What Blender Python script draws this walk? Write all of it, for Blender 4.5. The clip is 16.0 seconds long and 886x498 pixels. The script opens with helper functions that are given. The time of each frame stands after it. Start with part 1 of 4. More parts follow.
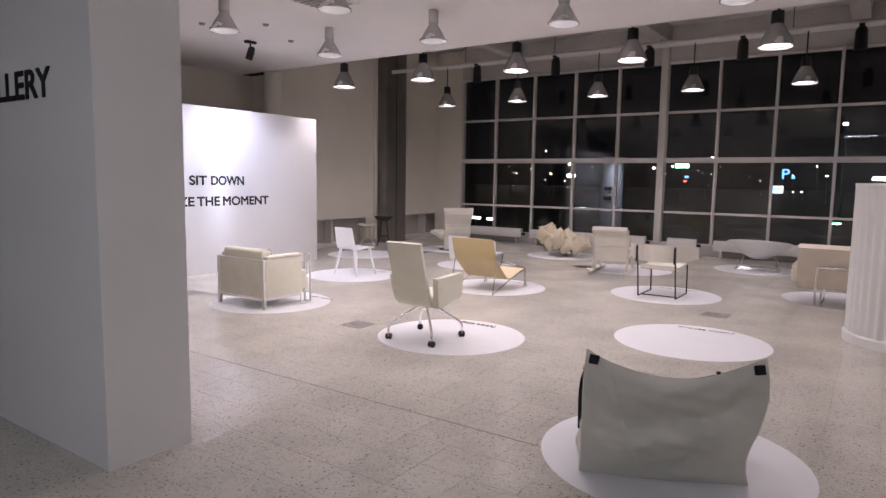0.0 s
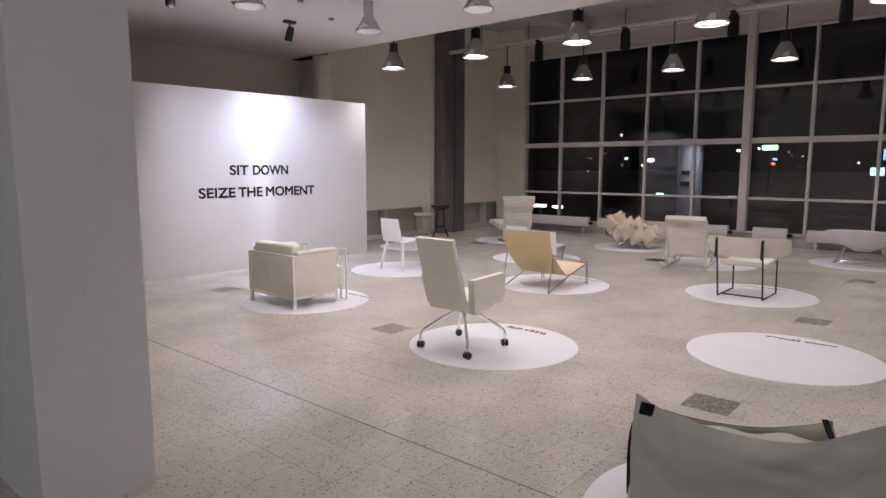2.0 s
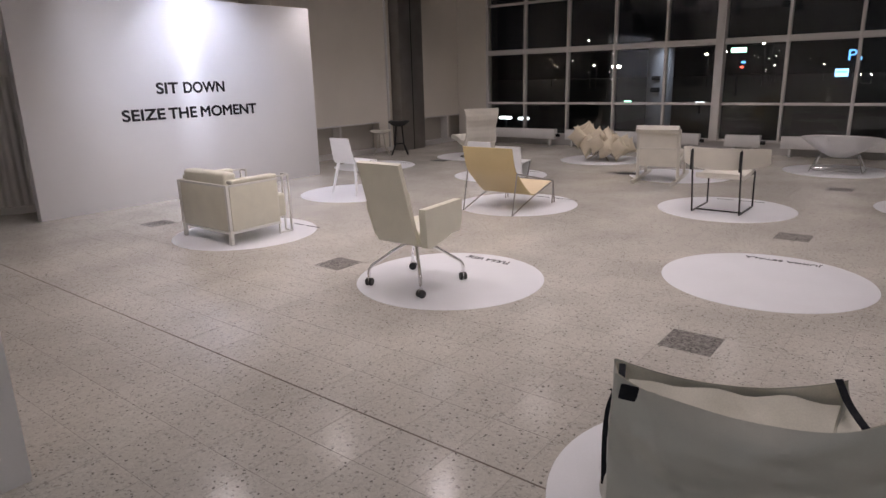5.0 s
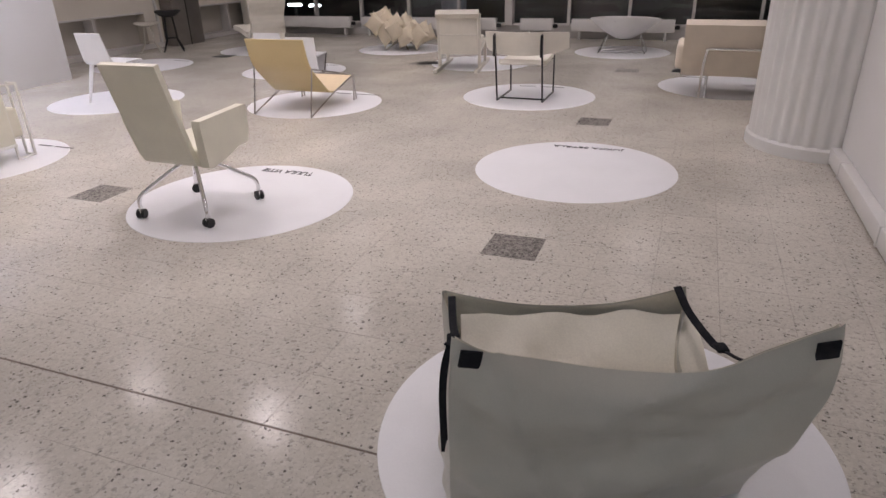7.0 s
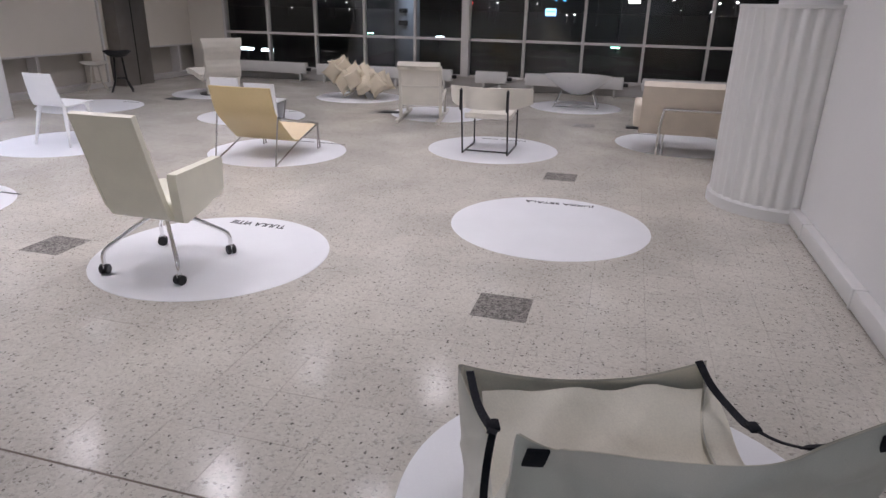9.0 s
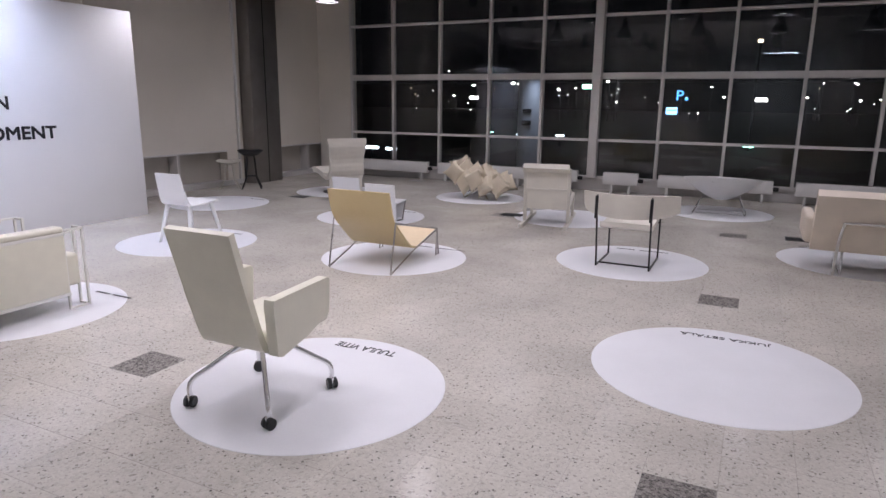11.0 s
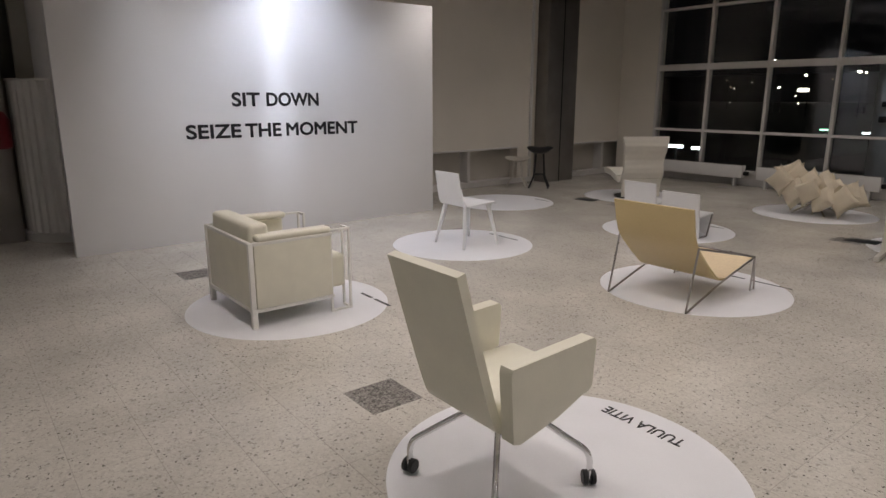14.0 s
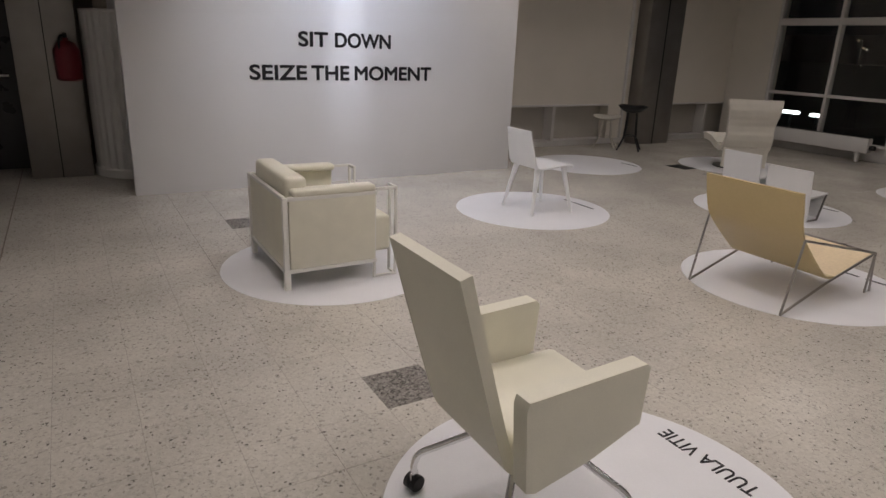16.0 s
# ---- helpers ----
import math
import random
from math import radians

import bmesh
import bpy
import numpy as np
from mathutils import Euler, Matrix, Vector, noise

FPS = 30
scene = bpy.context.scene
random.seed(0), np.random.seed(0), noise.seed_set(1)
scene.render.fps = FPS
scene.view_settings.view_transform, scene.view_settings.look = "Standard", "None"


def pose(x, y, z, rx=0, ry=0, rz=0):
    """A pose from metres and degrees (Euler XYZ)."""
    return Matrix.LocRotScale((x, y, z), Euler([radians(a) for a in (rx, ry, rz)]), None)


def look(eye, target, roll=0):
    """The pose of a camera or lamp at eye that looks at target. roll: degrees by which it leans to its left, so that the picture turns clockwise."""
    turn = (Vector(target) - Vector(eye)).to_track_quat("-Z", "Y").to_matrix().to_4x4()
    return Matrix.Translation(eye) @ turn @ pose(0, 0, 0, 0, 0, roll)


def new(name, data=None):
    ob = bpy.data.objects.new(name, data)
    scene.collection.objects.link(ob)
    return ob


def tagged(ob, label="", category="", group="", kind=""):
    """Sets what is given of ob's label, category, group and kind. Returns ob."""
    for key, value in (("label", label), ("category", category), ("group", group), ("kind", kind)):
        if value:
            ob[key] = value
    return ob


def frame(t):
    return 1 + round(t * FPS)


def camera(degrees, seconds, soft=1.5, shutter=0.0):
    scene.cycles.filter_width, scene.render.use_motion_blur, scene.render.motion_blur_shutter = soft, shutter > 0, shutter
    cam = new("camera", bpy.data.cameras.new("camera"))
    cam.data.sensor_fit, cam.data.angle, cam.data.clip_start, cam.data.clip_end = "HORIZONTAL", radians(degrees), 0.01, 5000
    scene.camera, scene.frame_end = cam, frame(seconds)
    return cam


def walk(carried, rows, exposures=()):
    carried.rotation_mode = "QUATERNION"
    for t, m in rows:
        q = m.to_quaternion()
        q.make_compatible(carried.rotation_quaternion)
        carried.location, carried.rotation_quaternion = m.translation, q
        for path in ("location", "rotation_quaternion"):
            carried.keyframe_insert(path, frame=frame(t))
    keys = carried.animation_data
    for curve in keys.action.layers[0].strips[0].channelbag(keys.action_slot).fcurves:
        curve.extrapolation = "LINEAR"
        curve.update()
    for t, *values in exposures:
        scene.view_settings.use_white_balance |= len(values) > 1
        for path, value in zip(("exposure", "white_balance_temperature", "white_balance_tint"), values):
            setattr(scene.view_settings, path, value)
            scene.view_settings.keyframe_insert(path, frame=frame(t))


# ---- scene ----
cam = camera(69.4, 16.0)
PATH = [
    (0, (0.4, -0.105, 1.591), (-0.726, 1.534, 1.374), 0.84),
    (0.5, (0.323, 0.088, 1.587), (-0.82, 1.716, 1.372), -1.02),
    (1, (0.28, 0.353, 1.579), (-0.908, 1.946, 1.355), -0.46),
    (1.5, (0.232, 0.561, 1.573), (-1.028, 2.096, 1.335), 0.28),
    (2, (0.162, 0.75, 1.581), (-1.14, 2.246, 1.323), 0.0),
    (2.5, (0.083, 0.891, 1.581), (-1.251, 2.355, 1.302), -0.16),
    (3, (0.057, 1.022, 1.587), (-1.301, 2.456, 1.277), -0.54),
    (5.5, (-0.21, 1.457, 1.543), (-1.298, 3.032, 0.966), -1.5),
    (6, (-0.272, 1.603, 1.514), (-1.218, 3.244, 0.876), -1.23),
    (6.5, (-0.331, 1.759, 1.507), (-1.132, 3.442, 0.782), -0.8),
    (7, (-0.385, 1.834, 1.5), (-1.037, 3.53, 0.664), -1.42),
    (7.5, (-0.418, 1.832, 1.523), (-0.958, 3.538, 0.631), -0.05),
    (8, (-0.472, 1.834, 1.544), (-0.975, 3.554, 0.659), 0.6),
    (8.5, (-0.57, 1.81, 1.555), (-1.056, 3.574, 0.746), 0.8),
    (11, (-1.04, 2.529, 1.57), (-1.888, 4.284, 1.125), 0.66),
    (11.5, (-1.172, 2.716, 1.56), (-2.245, 4.351, 1.14), 0.3),
    (12, (-1.262, 2.869, 1.557), (-2.532, 4.357, 1.139), 0.4),
    (12.5, (-1.364, 2.984, 1.538), (-2.763, 4.349, 1.115), -0.5),
    (13, (-1.484, 3.114, 1.541), (-2.953, 4.4, 1.11), -0.7),
    (13.5, (-1.548, 3.208, 1.534), (-3.049, 4.45, 1.079), -0.7),
    (14, (-1.575, 3.352, 1.548), (-3.106, 4.553, 1.084), 0.0),
    (14.5, (-1.586, 3.51, 1.536), (-3.153, 4.656, 1.057), 0.7),
    (15, (-1.643, 3.607, 1.512), (-3.231, 4.699, 0.978), 0.2),
    (15.5, (-1.769, 3.746, 1.523), (-3.36, 4.804, 0.932), 1.2),
    (16, (-1.867, 3.829, 1.53), (-3.511, 4.789, 0.917), 2.2),
]
EXPOSURES = [(0.0, 0.46, 6550, 21), (1.0, 0.3, 6550, 20), (2.2, 0.22, 6600, 19), (3.2, 0.03, 6650, 18), (5.5, -0.02, 6650, 17), (6.5, 0.01, 6700, 17), (7.0, 0.23, 6600, 17),
             (7.5, 0.24, 6300, 16), (8.6, 0.25, 6080, 14), (11.0, 0.21, 6000, 17), (12.0, -0.08, 6300, 13), (13.0, -0.3, 6800, 11), (14.5, -0.4, 6900, 10), (16.0, -0.52, 6920, 11)]
walk(cam, [(t, look(eye, target, roll)) for t, eye, target, roll in PATH], EXPOSURES)

# ---- world and large lights ----
LOW_Z, HIGH_Z, EDGE_Y = 3.65, 5.0, 8.55      # gallery ceiling, hall ceiling, where the low ceiling ends
WIN_Y, BACK_X, RIGHT_X = 14.63, -10.0, 0.75

world = bpy.data.worlds.new("night")
scene.world = world
world.use_nodes = True
wn = world.node_tree.nodes
wn["Background"].inputs["Color"].default_value = (0.006, 0.006, 0.007, 1)
wn["Background"].inputs["Strength"].default_value = 0.25

LOW_LAMPS = [(x, y) for y in (4.78, 6.5) for x in (-6.1, -4.33, -2.6, -0.85)]
HIGH_LAMPS = [(x, y) for y in (8.92, 12.35) for x in (-8.1, -6.27, -4.47, -2.65, -0.85, 1.0)]
LAMP_Z = 3.28


def spot(name, place, target, watts, angle, blend, size, colour):
    data = bpy.data.lights.new(name, "SPOT")
    data.energy, data.spot_size, data.spot_blend = watts, radians(angle), blend
    data.shadow_soft_size, data.color = size, colour
    ob = new(name, data)
    ob.matrix_world = look(place, target)
    return ob


for x, y in LOW_LAMPS:
    spot("downlight", (x, y, LAMP_Z - 0.01), (x, y, 0), 34 if x > -1 else 53 if x > -3 else 66, 128, 0.6, 0.15, (1.0, 0.935, 0.95))
for x, y in HIGH_LAMPS:
    spot("downlight", (x, y, LAMP_Z - 0.01), (x, y, 0), 46 if x > -1 else 55, 128, 0.6, 0.17, (1.0, 0.935, 0.95))
for high, watts in ((2.62, 36), (2.2, 76), (1.75, 105), (1.2, 125), (0.6, 120)):
    spot("wall_washer", (-7.75, 6.5, 3.36), (-8.62, 6.5, high), watts, 17, 1.0, 0.03, (0.76, 0.82, 1.0))
spot("wall_washer", (-7.80, 6.5, 3.40), (-8.48, 7.0, 0.0), 260, 112, 1.0, 0.06, (0.72, 0.79, 1.0))
spot("wall_washer", (-7.10, 4.40, 3.40), (-8.62, 7.4, 0.4), 165, 88, 1.0, 0.05, (0.88, 0.9, 1.0))


# Unseen lights added behind the entrance to brighten gallery wall and bag chair.
ADDED_LIGHTS = [(-0.6, -1.7), (-5.5, -2.6)]
for x, y in ADDED_LIGHTS:
    data = bpy.data.lights.new("added_fill_light", "AREA")
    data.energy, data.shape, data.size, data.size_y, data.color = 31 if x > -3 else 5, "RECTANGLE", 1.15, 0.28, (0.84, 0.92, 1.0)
    new("added_fill_light", data).matrix_world = look((x, y, LOW_Z - 0.09), (x, y, 0))

# ---- materials ----


def mat(name, colour, rough=0.5, metal=0.0, vary=0.06, scale=6.0, fine=0.0, fine_scale=150.0, bump=0.0, coat=0.0, wrinkle=0.0):
    """A surface with slow stains (vary), fine grain (fine) and relief (bump), in object space."""
    m = bpy.data.materials.new(name)
    m.use_nodes = True
    nt = m.node_tree
    b = nt.nodes["Principled BSDF"]
    b.inputs["Roughness"].default_value = rough
    b.inputs["Metallic"].default_value = metal
    b.inputs["Coat Weight"].default_value = coat
    tc = nt.nodes.new("ShaderNodeTexCoord")
    n1 = nt.nodes.new("ShaderNodeTexNoise")
    n1.inputs["Scale"].default_value, n1.inputs["Detail"].default_value = scale, 4
    n2 = nt.nodes.new("ShaderNodeTexNoise")
    n2.inputs["Scale"].default_value, n2.inputs["Detail"].default_value = fine_scale, 2
    nt.links.new(tc.outputs["Object"], n1.inputs["Vector"])
    nt.links.new(tc.outputs["Object"], n2.inputs["Vector"])

    def spread(src, amount):
        r = nt.nodes.new("ShaderNodeMapRange")
        r.inputs["From Min"].default_value, r.inputs["From Max"].default_value = 0.3, 0.7
        r.inputs["To Min"].default_value, r.inputs["To Max"].default_value = 1 - amount, 1 + amount
        nt.links.new(src, r.inputs["Value"])
        return r.outputs["Result"]

    mul = nt.nodes.new("ShaderNodeMath")
    mul.operation = "MULTIPLY"
    nt.links.new(spread(n1.outputs["Fac"], vary), mul.inputs[0])
    nt.links.new(spread(n2.outputs["Fac"], fine), mul.inputs[1])
    sc = nt.nodes.new("ShaderNodeVectorMath")
    sc.operation = "SCALE"
    sc.inputs[0].default_value = colour[:3]
    nt.links.new(mul.outputs[0], sc.inputs["Scale"])
    nt.links.new(sc.outputs[0], b.inputs["Base Color"])
    rr = nt.nodes.new("ShaderNodeMath")
    rr.operation = "MULTIPLY"
    rr.inputs[1].default_value = rough
    nt.links.new(spread(n1.outputs["Fac"], 0.15), rr.inputs[0])
    nt.links.new(rr.outputs[0], b.inputs["Roughness"])
    if bump:
        bp = nt.nodes.new("ShaderNodeBump")
        bp.inputs["Strength"].default_value, bp.inputs["Distance"].default_value = bump, 0.002
        nt.links.new(n2.outputs["Fac"], bp.inputs["Height"])
        nt.links.new(bp.outputs["Normal"], b.inputs["Normal"])
        if wrinkle:
            n3 = nt.nodes.new("ShaderNodeTexNoise")
            n3.inputs["Scale"].default_value, n3.inputs["Detail"].default_value, n3.inputs["Distortion"].default_value = 4.5, 2, 0.5
            nt.links.new(tc.outputs["Object"], n3.inputs["Vector"])
            b2 = nt.nodes.new("ShaderNodeBump")
            b2.inputs["Strength"].default_value, b2.inputs["Distance"].default_value = wrinkle, 0.02
            nt.links.new(n3.outputs["Fac"], b2.inputs["Height"])
            nt.links.new(b2.outputs["Normal"], bp.inputs["Normal"])
    return m


def glow(name, colour, strength):
    m = bpy.data.materials.new(name)
    m.use_nodes = True
    b = m.node_tree.nodes["Principled BSDF"]
    b.inputs["Base Color"].default_value = (*colour, 1)
    b.inputs["Emission Color"].default_value = (*colour, 1)
    b.inputs["Emission Strength"].default_value = strength
    return m


def terrazzo(name, base, chip_dark, chip_light, dark_share, scale, rough, chip_share=0.0):
    """Polished terrazzo: cells of stone, a share of them dark or light, in a tinted matrix."""
    m = bpy.data.materials.new(name)
    m.use_nodes = True
    nt = m.node_tree
    b = nt.nodes["Principled BSDF"]
    geo = nt.nodes.new("ShaderNodeNewGeometry")
    big = nt.nodes.new("ShaderNodeTexVoronoi")
    big.inputs["Scale"].default_value = scale
    small = nt.nodes.new("ShaderNodeTexVoronoi")
    small.inputs["Scale"].default_value = scale * 2.6
    stain = nt.nodes.new("ShaderNodeTexNoise")
    stain.inputs["Scale"].default_value, stain.inputs["Detail"].default_value = 1.3, 5
    info = nt.nodes.new("ShaderNodeObjectInfo")
    for n in (big, small, stain):
        nt.links.new(geo.outputs["Position"], n.inputs["Vector"])

    def ramp(src, stops):
        r = nt.nodes.new("ShaderNodeValToRGB")
        r.color_ramp.interpolation = "CONSTANT"
        while len(r.color_ramp.elements) < len(stops):
            r.color_ramp.elements.new(0.5)
        for e, (p, c) in zip(r.color_ramp.elements, stops):
            e.position, e.color = p, (*c, 1)
        nt.links.new(src, r.inputs["Fac"])
        return r.outputs["Color"]

    def red(src):
        s = nt.nodes.new("ShaderNodeSeparateColor")
        nt.links.new(src, s.inputs["Color"])
        return s.outputs["Red"]

    mid = tuple(0.5 * (p + q) for p, q in zip(base, chip_light))
    dim = tuple(0.82 * p for p in base)
    c1 = ramp(red(big.outputs["Color"]), [(0, chip_dark), (dark_share, dim), (dark_share + 0.13, base), (0.66, mid), (0.86, chip_light)])
    c2 = ramp(red(small.outputs["Color"]), [(0, chip_dark), (dark_share * 0.8, base), (0.6, mid), (0.9, chip_light)])
    mix = nt.nodes.new("ShaderNodeMix")
    mix.data_type = "RGBA"
    mix.inputs["Factor"].default_value = 0.45
    nt.links.new(c1, mix.inputs["A"])
    nt.links.new(c2, mix.inputs["B"])
    stone = nt.nodes.new("ShaderNodeTexVoronoi")
    stone.inputs["Scale"].default_value = scale * 0.62
    ragged = nt.nodes.new("ShaderNodeTexNoise")
    ragged.inputs["Scale"].default_value, ragged.inputs["Detail"].default_value = 110, 2
    nt.links.new(geo.outputs["Position"], ragged.inputs["Vector"])
    push = nt.nodes.new("ShaderNodeVectorMath")
    push.operation = "MULTIPLY_ADD"
    push.inputs[1].default_value = (0.022, 0.022, 0.0)
    nt.links.new(ragged.outputs["Color"], push.inputs[0])
    nt.links.new(geo.outputs["Position"], push.inputs[2])
    nt.links.new(push.outputs[0], stone.inputs["Vector"])
    for n in (big, small):
        nt.links.new(push.outputs[0], n.inputs["Vector"])
    few, small_enough, both = (nt.nodes.new("ShaderNodeMath") for _ in range(3))
    few.operation = small_enough.operation = "LESS_THAN"
    both.operation = "MULTIPLY"
    few.inputs[1].default_value, small_enough.inputs[1].default_value = chip_share, 0.3
    nt.links.new(red(stone.outputs["Color"]), few.inputs[0])
    nt.links.new(stone.outputs["Distance"], small_enough.inputs[0])
    nt.links.new(few.outputs[0], both.inputs[0])
    nt.links.new(small_enough.outputs[0], both.inputs[1])
    chips = nt.nodes.new("ShaderNodeMix")
    chips.data_type = "RGBA"
    chips.inputs["B"].default_value = (*(0.6 * v for v in chip_dark), 1)
    nt.links.new(both.outputs[0], chips.inputs["Factor"])
    nt.links.new(mix.outputs["Result"], chips.inputs["A"])
    mix = chips
    shade = nt.nodes.new("ShaderNodeMapRange")
    shade.inputs["From Min"].default_value, shade.inputs["From Max"].default_value = 0.3, 0.7
    shade.inputs["To Min"].default_value, shade.inputs["To Max"].default_value = 0.87, 1.1
    nt.links.new(stain.outputs["Fac"], shade.inputs["Value"])
    piece = nt.nodes.new("ShaderNodeMapRange")
    piece.inputs["To Min"].default_value, piece.inputs["To Max"].default_value = 0.975, 1.025
    add = nt.nodes.new("ShaderNodeMath")
    add.operation = "ADD"
    nt.links.new(info.outputs["Random"], add.inputs[0])
    nt.links.new(geo.outputs["Random Per Island"], add.inputs[1])
    fr = nt.nodes.new("ShaderNodeMath")
    fr.operation = "FRACT"
    nt.links.new(add.outputs[0], fr.inputs[0])
    nt.links.new(fr.outputs[0], piece.inputs["Value"])
    mul = nt.nodes.new("ShaderNodeMath")
    mul.operation = "MULTIPLY"
    nt.links.new(shade.outputs[0], mul.inputs[0])
    nt.links.new(piece.outputs[0], mul.inputs[1])
    sc = nt.nodes.new("ShaderNodeVectorMath")
    sc.operation = "SCALE"
    nt.links.new(mix.outputs["Result"], sc.inputs[0])
    nt.links.new(mul.outputs[0], sc.inputs["Scale"])
    nt.links.new(sc.outputs[0], b.inputs["Base Color"])
    rg = nt.nodes.new("ShaderNodeMapRange")
    rg.inputs["From Min"].default_value, rg.inputs["From Max"].default_value = 0.3, 0.7
    rg.inputs["To Min"].default_value, rg.inputs["To Max"].default_value = rough * 0.85, rough * 1.2
    nt.links.new(stain.outputs["Fac"], rg.inputs["Value"])
    nt.links.new(rg.outputs[0], b.inputs["Roughness"])
    b.inputs["Specular IOR Level"].default_value = 0.22
    return m


def pane_glass(name):
    m = bpy.data.materials.new(name)
    m.use_nodes = True
    nt = m.node_tree
    nt.nodes.remove(nt.nodes["Principled BSDF"])
    clear, gloss = nt.nodes.new("ShaderNodeBsdfTransparent"), nt.nodes.new("ShaderNodeBsdfGlossy")
    clear.inputs["Color"].default_value = (0.80, 0.84, 0.84, 1)
    gloss.inputs["Roughness"].default_value = 0.0
    lw = nt.nodes.new("ShaderNodeLayerWeight")
    p = nt.nodes.new("ShaderNodeMath")
    p.operation = "POWER"
    p.inputs[1].default_value = 5
    nt.links.new(lw.outputs["Facing"], p.inputs[0])
    r = nt.nodes.new("ShaderNodeMapRange")
    r.inputs["To Min"].default_value, r.inputs["To Max"].default_value = 0.085, 1.0
    nt.links.new(p.outputs[0], r.inputs["Value"])
    mx = nt.nodes.new("ShaderNodeMixShader")
    nt.links.new(r.outputs[0], mx.inputs["Fac"])
    nt.links.new(clear.outputs[0], mx.inputs[1])
    nt.links.new(gloss.outputs[0], mx.inputs[2])
    nt.links.new(mx.outputs[0], nt.nodes["Material Output"].inputs["Surface"])
    return m


WHITE_WALL = mat("white_wall_paint", (0.78, 0.77, 0.76), 0.6, vary=0.025, scale=1.2, fine=0.015, bump=0.08)
PANEL = mat("matt_white_panel", (0.80, 0.80, 0.81), 0.42, vary=0.02, scale=1.0, fine=0.01, bump=0.05)
BEIGE_WALL = mat("warm_grey_wall", (0.72, 0.675, 0.60), 0.7, vary=0.04, scale=1.0, fine=0.02, bump=0.1)
# Grey kept dark to hold the side passage's shade in the wall colour.
SHADE_GREY = mat("shaded_passage_grey", (0.33, 0.30, 0.27), 0.7, vary=0.06, scale=2.0, bump=0.1)
# Back wall colour taken down by about 0.7 for the recess's shade.
RECESS_SHADE = mat("shade_toned_recess", (0.50, 0.47, 0.42), 0.7, vary=0.06, scale=2.0, bump=0.1)
CEIL = mat("ceiling_paint", (0.74, 0.72, 0.72), 0.75, vary=0.03, scale=0.8, fine=0.02, bump=0.1)
HIGH_CEIL = mat("hall_ceiling", (0.52, 0.50, 0.48), 0.8, vary=0.1, scale=1.5, bump=0.2)
STEEL_DARK = mat("brushed_dark_steel", (0.28, 0.265, 0.25), 0.36, 0.85, vary=0.12, scale=3.0, fine=0.06, fine_scale=400)
FRAME = mat("window_frame_paint", (0.62, 0.60, 0.58), 0.4, vary=0.03, scale=4.0)
WHITE_METAL = mat("white_enamel", (0.72, 0.71, 0.69), 0.35, vary=0.03, scale=4.0)
CHROME = mat("chrome", (0.78, 0.78, 0.78), 0.12, 1.0, vary=0.03)
THIN_STEEL = mat("satin_steel_rod", (0.42, 0.40, 0.38), 0.3, 1.0, vary=0.05)
ALU = mat("lamp_aluminium", (0.56, 0.555, 0.56), 0.25, 0.55, vary=0.01, scale=3)
BLACK = mat("black_plastic", (0.012, 0.012, 0.013), 0.4, vary=0.1, scale=30)
BLACK_STEEL = mat("black_steel", (0.02, 0.02, 0.022), 0.35, 0.4, vary=0.1, scale=30)
WEB = mat("black_webbing", (0.006, 0.0065, 0.011), 0.95, vary=0.1, scale=40, fine=0.2, fine_scale=700, bump=0.4)
LETTER = mat("black_vinyl_letter", (0.006, 0.006, 0.008), 0.6, vary=0.05)
VINYL = mat("white_floor_vinyl", (0.78, 0.78, 0.80), 0.4, vary=0.03, scale=3.0, fine=0.015)
LEATHER = mat("ivory_leather", (0.75, 0.725, 0.605), 0.42, vary=0.04, scale=7, fine=0.04, fine_scale=320, bump=0.25)
LEATHER_SIDE = mat("ivory_leather_seam", (0.55, 0.53, 0.44), 0.5, vary=0.04)
ARM_FRAME = mat("ivory_lacquered_steel", (0.80, 0.79, 0.74), 0.35, vary=0.03)
WHITE_PLASTIC = mat("white_plastic", (0.80, 0.80, 0.80), 0.32, vary=0.02, scale=6)
CANVAS = mat("grey_tarpaulin", (0.66, 0.645, 0.575), 0.36, vary=0.05, scale=5, fine=0.04, fine_scale=420, bump=0.25, wrinkle=0.55)
CANVAS_IN = mat("cream_lining", (0.82, 0.78, 0.67), 0.55, vary=0.05, scale=5, fine=0.04, bump=0.25, wrinkle=0.5)
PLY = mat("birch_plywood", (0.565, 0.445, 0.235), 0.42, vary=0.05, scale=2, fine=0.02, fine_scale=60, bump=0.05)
# Seat board in a lighter tone than the backrest.
PLY_SEAT = mat("lighter_plywood_seat", (0.74, 0.60, 0.40), 0.42, vary=0.05, scale=3, fine=0.05, fine_scale=60)
CREAM = mat("cream_cotton", (0.68, 0.60, 0.46), 0.85, vary=0.06, scale=6, fine=0.06, fine_scale=260, bump=0.4)
FELT = mat("cream_felt", (0.73, 0.695, 0.615), 0.9, vary=0.05, scale=6, fine=0.05, fine_scale=260, bump=0.4)
SOFA = mat("beige_wool", (0.70, 0.62, 0.52), 0.9, vary=0.05, scale=6, fine=0.06, fine_scale=260, bump=0.4)
PALE_WOOD = mat("white_oiled_wood", (0.66, 0.63, 0.56), 0.5, vary=0.05, scale=4, fine=0.05, fine_scale=80)
RED = mat("red_enamel", (0.17, 0.013, 0.02), 0.35, vary=0.05)
RUBBER = mat("black_rubber", (0.015, 0.015, 0.015), 0.7)
DARK_GLASS_ROOM = mat("dark_door_leaf", (0.03, 0.03, 0.032), 0.3, vary=0.1)
ASPHALT = mat("asphalt", (0.04, 0.04, 0.042), 0.8, vary=0.2, scale=0.3, fine=0.2, bump=0.3)
